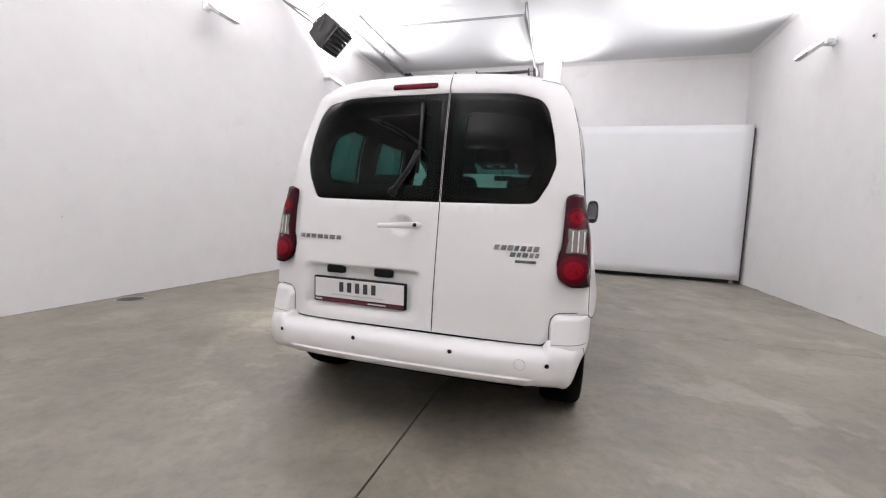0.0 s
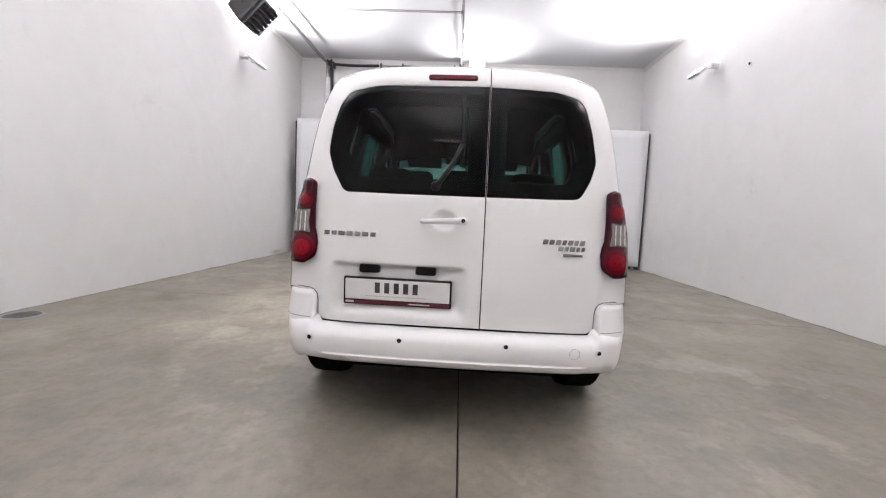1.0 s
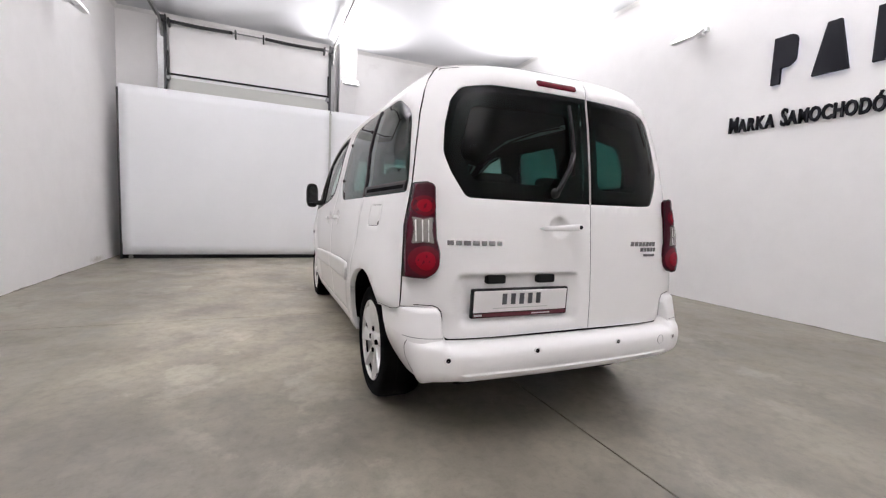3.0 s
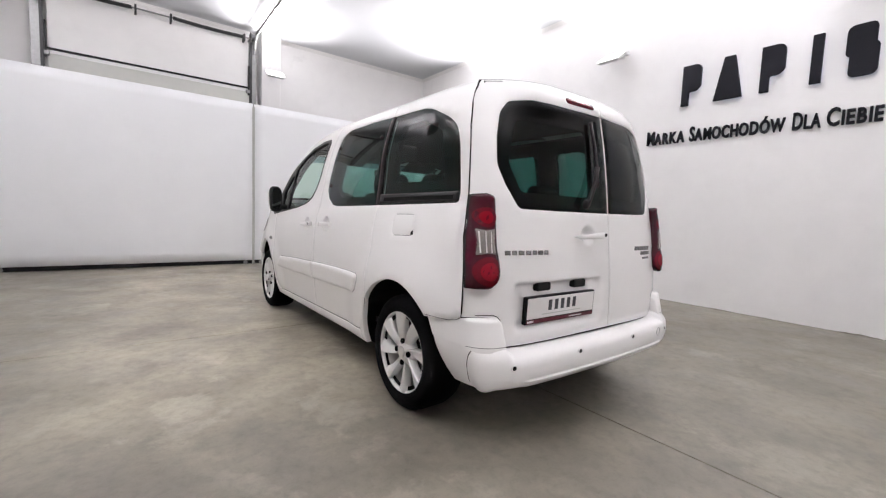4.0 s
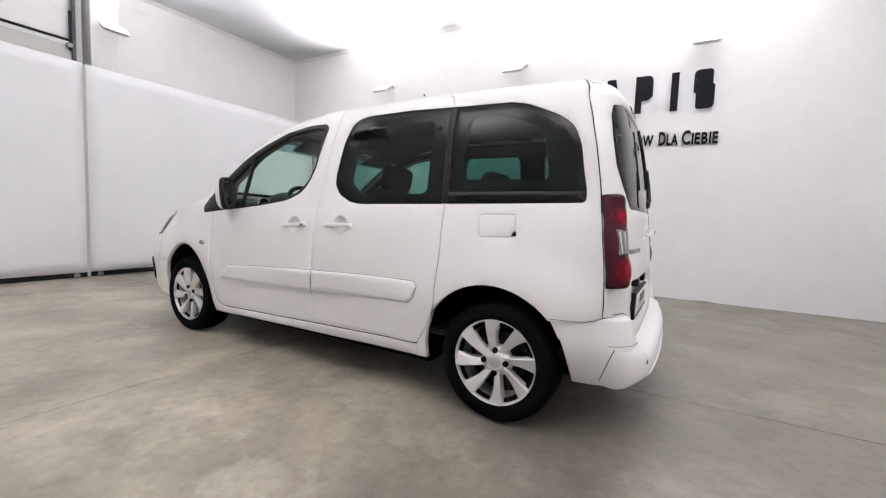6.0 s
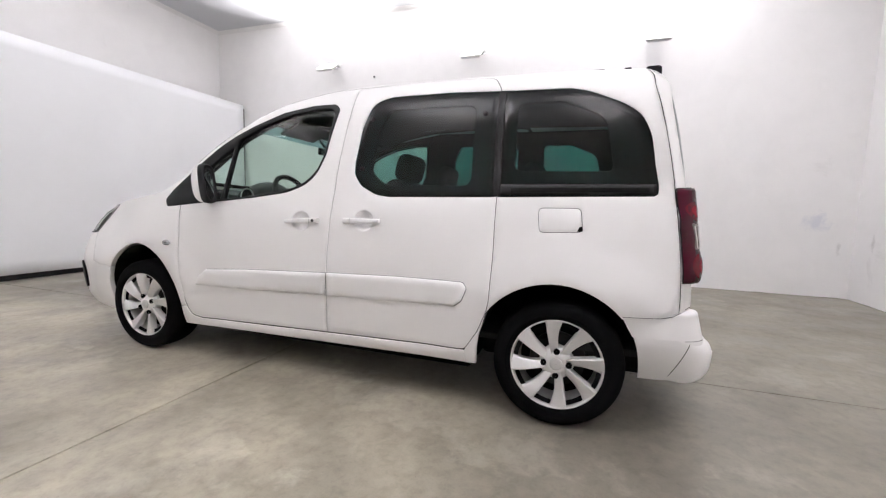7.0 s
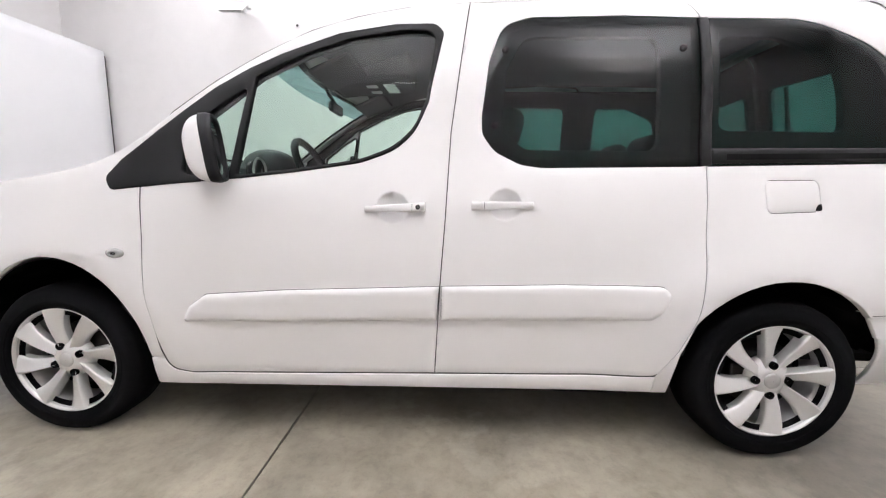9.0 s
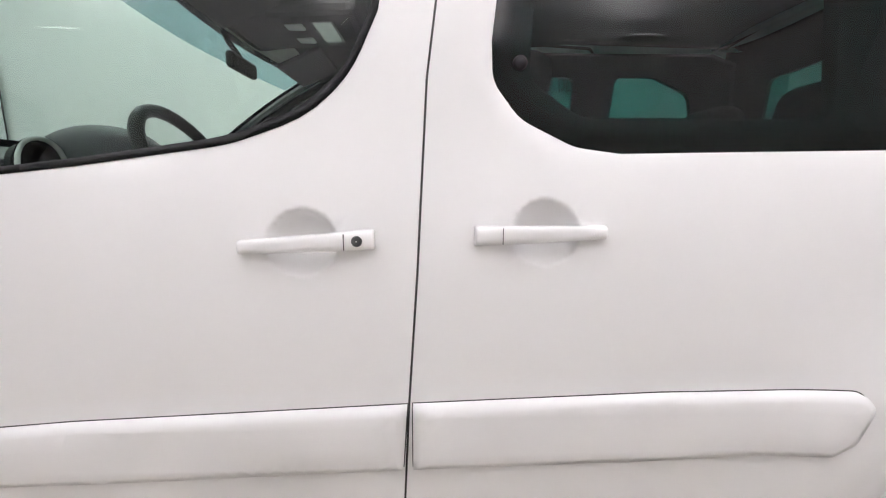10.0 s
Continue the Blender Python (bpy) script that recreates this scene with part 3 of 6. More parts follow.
# ---------- wall floodlights ----------
def floodlight(x, y, z, turn, share, label):
    """Housing on an arm; the lit glass looks up and back to the wall. Local: wall at y = 0, room towards -y."""
    ob = empty("wall_floodlight", x, y, z)
    ob.rotation_euler = (0, 0, radians(turn))
    tagged(ob, label, "floodlight", group="wall floodlights")
    tilt = Matrix.Translation((0, -0.27, 0.03)) @ Euler((radians(36), 0, 0)).to_matrix().to_4x4()
    bm = bmesh.new()
    add_box(bm, -0.165, 0.165, -0.115, 0.115, -0.022, 0.022, bevel=0.010, seg=3)
    for v in bm.verts:
        if v.co.z < -0.006:
            v.co.x *= 0.88
            v.co.y *= 0.84
    bmesh.ops.transform(bm, matrix=tilt, verts=bm.verts)
    part("housing", bm, M_LAMPBODY, ob, smooth=False)
    lens = rounded(((-0.155, -0.105, 0.03), (0.155, -0.105, 0.03), (0.155, 0.105, 0.03), (-0.155, 0.105, 0.03)), 0.05)
    bm = sheet(lens, lambda a, c, off: (a, c, 0.018 + 0.030 * (1 - (a / 0.17) ** 4) * (1 - (c / 0.12) ** 4) + off), 0.0, (), 0.05, 0.006, 0.002)
    bmesh.ops.transform(bm, matrix=tilt, verts=bm.verts)
    part("glass", bm, M_LAMPGLOW, ob, "glowing white LED face", smooth=True)
    for k in range(6):
        bm = box(-0.125, 0.125, -0.08 + k * 0.030, -0.075 + k * 0.030, -0.032, -0.020)
        bmesh.ops.transform(bm, matrix=tilt, verts=bm.verts)
        part("cooling_fin", bm, M_LAMPBODY, ob)
    part("wall_plate", box(-0.055, 0.055, -0.012, 0.0, 0.085, 0.195, bevel=0.004), M_LAMPBODY, ob)
    part("arm", box(-0.03, 0.03, -0.185, -0.010, 0.095, 0.130, bevel=0.012), M_LAMPBODY, ob)
    part("junction_box", box(0.115, 0.175, -0.16, -0.10, 0.075, 0.130, bevel=0.010), M_LAMPBODY, ob)
    part("junction_arm", tube([(0.145, -0.105, 0.105), (0.11, -0.04, 0.12), (0.05, -0.01, 0.13)], 0.010, 8), M_LAMPBODY, ob)
    lamp = bpy.data.lights.new("floodlight_lamp", "AREA")
    lamp.shape, lamp.size, lamp.size_y, lamp.energy = "RECTANGLE", 0.28, 0.18, LAMP_WATTS * share
    lamp.spread, lamp.color = radians(LAMP_CONE), (1.0, 0.962, 0.98)
    lo = new("floodlight_lamp", lamp)
    lo.parent = ob
    lo.matrix_local = tilt @ Matrix.Translation((0, 0, 0.075)) @ Euler((radians(LAMP_LEAN - 36), 0, 0)).to_matrix().to_4x4() @ pose(0, 0, 0, 180, 0, 0)
    return ob


for y in (2.32, 4.88, 7.46):
    floodlight(XR, y, 3.33, -90, 1.0, "white wall floodlight throwing light up the white wall")
for y in (2.45, 5.0, 7.6):
    floodlight(XL, y, 3.30, 90, 1.0, "white wall floodlight throwing light up the white wall")
floodlight(-0.44, YB, 2.65, 180, 0.9, "white wall floodlight throwing light up the white wall")
floodlight(-0.05, 9.86, 3.46, 0, 0.3, "white floodlight on the square column")

# small cable outlet on the east wall
outlet = empty("wall_outlet", XR, 6.685, 3.23)
tagged(outlet, "small dark cable outlet on the white wall", "outlet")
part("cap", lathe(((0.0, 0.03), (-0.012, 0.028), (-0.015, 0.02), (-0.015, 0.001)), 16, "x"), M_LAMPBODY, outlet)
part("plug", lathe(((-0.012, 0.017), (-0.024, 0.015), (-0.025, 0.001)), 16, "x"), M_BLACK, outlet)

# ---------- unit heater under the ceiling ----------
heater = empty("unit_heater", -3.42, 6.85, 3.83)
tagged(heater, "black louvred unit heater hung from the ceiling", "heater")
K = math.sqrt(0.5)
HM = Matrix(((0, -K, K, 0), (1, 0, 0, 0), (0, K, K, 0), (0, 0, 0, 1)))     # louvres along the wall, blowing down into the hall


def turned(bm):
    bmesh.ops.transform(bm, matrix=HM, verts=bm.verts)
    return bm


bm = box(-0.26, 0.26, -0.17, 0.17, -0.25, 0.25, bevel=0.05, seg=3)
for v in bm.verts:
    if v.co.y < -0.06:
        v.co.x *= 0.96
        v.co.z *= 0.96
    elif v.co.y > 0.1:
        v.co.x *= 0.86
        v.co.z *= 0.86
part("casing", turned(bm), M_HEATER, heater)
bm = bmesh.new()
for x0, x1, z0, z1 in ((-0.22, 0.22, 0.19, 0.215), (-0.22, 0.22, -0.215, -0.19), (-0.22, -0.195, -0.19, 0.19), (0.195, 0.22, -0.19, 0.19)):
    add_box(bm, x0, x1, -0.20, -0.165, z0, z1)
part("front_frame", turned(bm), M_HEATER, heater)
for k in range(5):
    bm = box(-0.194, 0.194, -0.03, 0.03, -0.005, 0.005, m=Matrix.Translation((0, -0.187, -0.15 + k * 0.075)) @ Euler((radians(-35), 0, 0)).to_matrix().to_4x4())
    part("louvre", turned(bm), M_HEATER, heater)
part("fan_ring", turned(lathe(((0.165, 0.15), (0.165, 0.185), (0.215, 0.185), (0.215, 0.17), (0.18, 0.15)), 28, "y")), M_DARKSTEEL, heater)
for s in (-1, 1):
    part("hanger", tube([HM @ Vector((s * 0.262, 0.0, -0.05)), HM @ Vector((s * 0.262, 0.02, 0.12)), (-0.05, s * 0.25, 0.30), (-0.08, s * 0.06, 0.46), (-0.08, s * 0.03, 0.486)], 0.012, 6), M_DARKSTEEL, heater)
for dx in (0.0, 0.1):
    part("pipe", tube([(-0.10 - dx, -0.15, 0.12), (-0.25 - dx, -0.3, 0.22), (-0.42, -0.55 - dx, 0.28), (-0.45, -0.8 - dx, 0.36), (-0.42, -1.1, 0.455)], 0.014, 8), M_STEEL, heater, "grey heating pipe")

# ---------- sign on the east wall: halo-lit plain shapes in place of the company mark ----------
sign = empty("wall_sign", XR, 3.07, 2.57)
tagged(sign, "five black halo-lit sign shapes standing off the white wall", "sign")
H = 0.50
FLAG = ((0, 0), (0.085, 0, 0.004), (0.085, 0.17, 0.02), (0.16, 0.17, 0.06), (0.22, 0.22, 0.06), (0.22, H, 0.08), (0.0, H))
SHAPES = (
    (3.975, FLAG),
    (3.60, ((0, 0), (0.30, 0), (0.205, H), (0.095, H))),
    (3.13, FLAG),
    (2.69, ((0, 0), (0.09, 0), (0.09, H), (0, H))),
    (2.425, ((0.03, 0, 0.05), (0.24, 0, 0.07), (0.24, 0.29, 0.05), (0.215, 0.31, 0.02), (0.215, H, 0.05), (0.0, H, 0.07), (0.0, 0.22, 0.05), (0.03, 0.20, 0.02))),
)
for y0, pts in SHAPES:
    o = rounded(pts, 0.05)
    place = lambda a, b, off, y0=y0: (-0.05 - off, y0 - 3.07 - a, b - 0.0)
    shape = part("sign_shape", sheet(o, place, 0.0, (), res=0.2, depth=0.035, edge=0.002), M_SIGN, sign)
    part("halo_strip", sheet(grown(o, -0.012), lambda a, b, off, y0=y0: (-0.004 - off, y0 - 3.07 - a, b), 0.006, res=0.2, depth=0.004, edge=0.001), M_HALO, shape, "glowing LED backing")

slogan = empty("wall_lettering", XR, 3.25, 2.115)
tagged(slogan, "black small-capital lettering on the white wall", "lettering")


def letters(text, size, y, z, parent, material, depth, name="letter", squeeze=1.0):
    """Raised letters, reading towards -y on a wall that looks to -x; gives the width."""
    cu = bpy.data.curves.new(name, "FONT")
    cu.body, cu.size, cu.extrude, cu.resolution_u = text, size, depth / 2, 3
    cu.offset = 0.0055
    tmp = bpy.data.objects.new(name, cu)
    scene.collection.objects.link(tmp)
    me = bpy.data.meshes.new_from_object(tmp.evaluated_get(bpy.context.evaluated_depsgraph_get()))
    bpy.data.objects.remove(tmp)
    wide = max(v.co.x for v in me.vertices)
    me.transform(Matrix(((0, 0, -1, -0.02), (-squeeze, 0, 0, y), (0, 1, 0, z), (0, 0, 0, 1))))
    me.materials.clear()
    me.materials.append(material)
    ob = new(name, me)
    ob.parent = parent
    return wide * squeeze


for word, y_start, y_end in (("MARKA", 4.40, 3.905), ("SAMOCHODÓW", 3.845, 2.86), ("DLA", 2.80, 2.56), ("CIEBIE", 2.52, 2.106)):
    # first capital larger; the word is fitted to its length
    first = len(slogan.children)
    y = y_start - 3.25
    for k, c in enumerate(word):
        y -= letters(c, 0.205 if k else 0.255, y, 0.0, slogan, M_SIGN, 0.03, "letter", 1.0 if k else 0.9) + 0.014
    y0 = y_start - 3.25
    fit = (y_end - y_start) / (y + 0.014 - y0)
    for ob in list(slogan.children)[first:]:
        for v in ob.data.vertices:
            v.co.y = y0 + (v.co.y - y0) * fit


# ---------- the van: its skin as three smooth surfaces ----------
W = curve((.16, .79), (.3, .828), (.45, .85), (.6, .866), (.75, .872), (.9, .866), (1.0, .852), (1.08, .832), (1.2, .812), (1.35, .785), (1.5, .750), (1.6, .715), (1.65, .686), (1.68, .655), (1.70, .615))
D = curve((-.75, .12), (-.48, .052), (-.3, .025), (-.1, .006), (.2, 0), (1.9, 0), (2.3, .012), (2.6, .03), (2.9, .055), (3.1, .08), (3.3, .115), (3.5, .165), (3.6, .215), (3.68, .30), (3.73, .42))
R0 = curve((.3, -.595), (.45, -.607), (.6, -.606), (.75, -.597), (.95, -.577), (1.08, -.563), (1.27, -.538), (1.45, -.508), (1.55, -.487), (1.60, -.476), (1.63, -.474), (1.66, -.464), (1.69, -.445), (1.715, -.42))
ZS = curve((-.5, 1.685), (-.3, 1.69), (0, 1.695), (.6, 1.70), (1.0, 1.695), (1.13, 1.68), (1.26, 1.665), (1.37, 1.645), (1.54, 1.607), (1.70, 1.555), (1.87, 1.47), (2.04, 1.37), (2.2, 1.26), (2.35, 1.15), (2.5, 1.08), (2.7, 1.035), (2.99, 1.0), (3.2, .922), (3.30, .85), (3.38, .75), (3.45, .635), (3.51, .50), (3.56, .36))
ZM = curve((-.5, 1.705), (-.42, 1.716), (-.3, 1.73), (0, 1.75), (.5, 1.764), (.9, 1.762), (1.2, 1.745), (1.4, 1.715), (1.6, 1.66), (1.8, 1.58), (2.04, 1.465), (2.3, 1.31), (2.5, 1.17), (2.62, 1.10), (2.75, 1.08), (3.0, 1.055), (3.25, .98), (3.42, .86), (3.52, .70), (3.60, .50), (3.64, .40))
AXLE = 2.728
D2 = curve((-.6, 0), (-.5, 0), (-.4, .012), (-.25, .028), (-.1, .034), (.0, .031), (.2, .022), (.5, .008), (.8, 0), (4, 0))


def smooth(a, b, x):
    t = max(0.0, min(1.0, (x - a) / (b - a)))
    return t * t * (3 - 2 * t)


CUPS = ((1.396, 0.928), (1.006, 0.943))


def half(y, z):
    """The half width of the body."""
    flare = max(smooth(0.66, 0.46, math.hypot((y - c) * 0.95, z - 0.30)) for c in (0.0, AXLE)) * 0.022 * smooth(0.15, 0.4, z)
    w = W(z) - D(y) + flare - 0.07 * smooth(2.6, 3.1, y) * smooth(0.55, 0.95, z)
    w -= D2(y) * smooth(0.60, 0.85, z) * (1 - smooth(1.15, 1.4, z))
    for cy, cz in CUPS:
        r = math.hypot((y - cy) / 0.056, (z - cz) / 0.052)
        if r < 1:
            w -= 0.030 * (1 - r * r) ** 0.7
    return w


def rear_corner(z):
    """Where side and rear meet at a height: half width and place along the van."""
    x = 0.8
    for _ in range(40):
        y = R0(z) + 0.108 * (x / (W(z) - 0.05)) ** 4.6
        x = 0.5 * (x + half(y, z))
    return x, y


def side_of(sgn):
    return lambda a, b, off: (sgn * (half(a, b) + off), a, b)


def rear(x, z, off):
    n = min(1.25, abs(x) / (W(z) - 0.05))
    dent = 0.0
    r = math.hypot((x + 0.066) / 0.062, (z - 0.965) / 0.05)
    if r < 1:
        dent = 0.028 * (1 - r * r) ** 1.1
    # hollow round the plate
    px = smooth(-0.60, -0.55, x) * smooth(0.06, 0.0, x)
    pz = smooth(0.50, 0.56, z) * (1 - smooth(0.728, 0.752, z))
    dent += 0.032 * px * pz
    return (x, R0(z) + 0.108 * n ** 4.6 + dent - off, z)


def top(v, y, off):
    """The roof, screen and bonnet: v runs from -1 to 1 across."""
    zs, zm = ZS(y), ZM(y)
    w = half(y, zs)
    return (v * w, y, zs + (zm - zs) * (1 - abs(v) ** 2.3) + off)


van = empty("van", CX, CY, 0)
tagged(van, "white compact passenger van with dark privacy glass and silver alloy wheels", "van")

# outlines on the side: along the van, and height
O_FDOOR = rounded(((2.312, 1.128), (2.315, 0.60, 0.3), (2.295, 0.44, 0.3), (2.262, 0.30, 0.06), (2.18, 0.284, 0.1), (1.247, 0.308), (1.229, 0.65), (1.213, 0.88), (1.197, 1.19), (1.166, 1.44), (1.136, 1.672), (1.26, 1.66), (1.37, 1.64), (1.54, 1.602), (1.70, 1.55), (1.87, 1.465), (2.04, 1.365), (2.2, 1.255)))
O_SLIDER = rounded(((1.247, 0.308), (0.81, 0.318), (0.44, 0.328, 0.04), (0.375, 0.43, 0.1), (0.322, 0.56, 0.3), (0.314, 0.75, 0.3), (0.316, 1.08), (0.330, 1.60, 0.1), (0.375, 1.68, 0.06), (0.63, 1.688, 0.3), (0.893, 1.68), (1.136, 1.668), (1.166, 1.44), (1.197, 1.19), (1.213, 0.88), (1.229, 0.65)))
H_FGLASS = rounded(((1.250, 1.551, 0.05), (1.366, 1.552), (1.56, 1.522), (1.727, 1.464), (1.893, 1.384, 0.01), (1.957, 1.035, 0.01), (1.75, 1.060), (1.515, 1.095, 0.3), (1.40, 1.140, 0.2), (1.328, 1.205, 0.15), (1.287, 1.30)))
H_FQUARTER = rounded(((1.922, 1.345, 0.01), (2.0, 1.300), (2.15, 1.190, 0.02), (2.16, 1.04, 0.02), (1.988, 1.032, 0.01)))
H_BOTH = rounded(((1.252, 1.548, 0.03), (1.366, 1.552), (1.56, 1.522), (1.727, 1.464), (1.893, 1.384), (2.0, 1.300), (2.15, 1.190, 0.02), (2.16, 1.04, 0.02), (1.957, 1.035), (1.75, 1.060), (1.515, 1.095, 0.3), (1.40, 1.140, 0.2), (1.328, 1.205, 0.15), (1.287, 1.30)))
O_FFRAME = rounded(((1.226, 1.545, 0.03), (1.256, 1.579, 0.045), (1.40, 1.577), (1.60, 1.543), (1.80, 1.470), (1.92, 1.415), (2.04, 1.348), (2.17, 1.257), (2.395, 1.088), (2.452, 1.025, 0.03), (2.43, 0.978, 0.03), (2.18, 1.004), (1.99, 1.020), (1.75, 1.047), (1.51, 1.082, 0.3), (1.385, 1.128, 0.25), (1.315, 1.200, 0.2), (1.278, 1.30)))
O_SWIN = rounded(((0.338, 1.597), (0.60, 1.606), (0.92, 1.601, 0.1), (1.02, 1.572, 0.1), (1.066, 1.44), (1.090, 1.25), (1.089, 1.185, 0.06), (1.045, 1.125, 0.08), (0.955, 1.080, 0.1), (0.88, 1.070), (0.338, 1.080)))
O_QWIN = rounded(((0.312, 1.597), (0.012, 1.592), (-0.07, 1.577, 0.4), (-0.228, 1.509, 0.3), (-0.305, 1.456, 0.15), (-0.345, 1.36, 0.2), (-0.364, 1.24, 0.3), (-0.383, 1.145, 0.02), (-0.383, 1.098, 0.03), (0.312, 1.080)))
O_TRACK = rounded(((0.303, 1.090, 0.01), (-0.372, 1.104, 0.012), (-0.372, 1.152, 0.01), (0.303, 1.143, 0.01)))
O_FUEL = rounded(((0.119, 1.035, 0.025), (-0.070, 1.038, 0.025), (-0.082, 0.930, 0.025), (0.108, 0.922, 0.025)))
O_SILL = rounded(((2.345, 0.222, 0.01), (2.332, 0.345), (2.285, 0.345), (2.262, 0.295, 0.05), (2.18, 0.279), (1.247, 0.303), (0.81, 0.313), (0.4415, 0.323), (0.4415, 0.2535), (1.18, 0.243), (1.84, 0.234)))
O_MOULD_F = rounded(((2.180, 0.500, 0.015), (2.148, 0.560), (2.085, 0.606, 0.04), (1.79, 0.628), (1.231, 0.652), (1.240, 0.526), (1.70, 0.510)))
O_MOULD_R = rounded(((1.223, 0.653), (0.80, 0.667), (0.45, 0.668, 0.03), (0.430, 0.640, 0.02), (0.455, 0.575, 0.03), (0.49, 0.548, 0.02), (0.80, 0.535), (1.224, 0.526)))


def arch(c, r0, a0, a1, n, rz=1.0, z0=0.30):
    return [(c + r0 * math.cos(radians(a)), z0 + r0 * rz * math.sin(radians(a))) for a in [a0 + (a1 - a0) * k / n for k in range(n + 1)]]


def front_arch(a0, a1, n):
    """The front arch is longer ahead of its top than behind it and draws in towards the tyre at its foot."""
    out = []
    for k in range(n + 1):
        a = a0 + (a1 - a0) * k / n
        r = 0.362 + 0.038 * smooth(100, 75, a) - 0.035 * smooth(25, 0, a)
        out.append((2.69 + r * math.cos(radians(a)), 0.30 + 0.429 * math.sin(radians(a))))
    return out


# rear quarter: door seam, arch, bumper line, seam to the rear doors, roof seam
SEAM = [(0.330, 1.60, 0.1), (0.375, 1.68, 0.06), (0.63, 1.688, 0.3), (0.893, 1.68), (1.136, 1.668)]
edge_rear = [(rear_corner(z)[1] + 0.0016, z) for z in (0.606, 0.8, 1.0, 1.13, 1.3, 1.45, 1.55, 1.62, 1.66, 1.685)]
O_QUARTER = rounded([(0.316, 1.08), (0.314, 0.75, 0.3), (0.322, 0.56, 0.3), (0.375, 0.43, 0.1)] + [(0.442, 0.327), (0.442, 0.250), (0.386, 0.252), (0.384, 0.278), (0.379, 0.345), (0.369, 0.412), (0.350, 0.465)] + arch(0.02, 0.385, 36, 138, 16, 1.02) + [(-0.42, 0.580)] + edge_rear
                    + [(y, ZS(y) - 0.002) for y in (-0.1, 0.1, 0.3, 0.5, 0.7, 0.9, 1.13)] + SEAM[::-1])
# front wing and the bumper corner below it
O_WING = rounded([(2.318, 1.160)] + [(y, ZS(y) - 0.002) for y in (2.4, 2.5, 2.6, 2.75, 2.9, 3.0, 3.1, 3.2, 3.3)] + [(3.30, 0.56)] + front_arch(34.7, 172, 24)
                 + [(2.3305, 0.349), (2.284, 0.349), (2.295, 0.44, 0.3), (2.315, 0.60, 0.3)])
O_FBUMP = rounded([(3.293, 0.56)] + front_arch(34, -12, 10) + [(3.10, 0.215), (3.38, 0.235, 0.1), (3.52, 0.29), (3.55, 0.345)] + [(y, ZS(y) - 0.002) for y in (3.55, 3.51, 3.45, 3.38, 3.293)])


def dotted(cy, cz, r, step):
    n = int(r / step)
    return [(cy + i * step + 0.001 * (j % 2), cz + j * step) for i in range(-n, n + 1) for j in range(-n, n + 1) if math.hypot(i, j) * step < r]


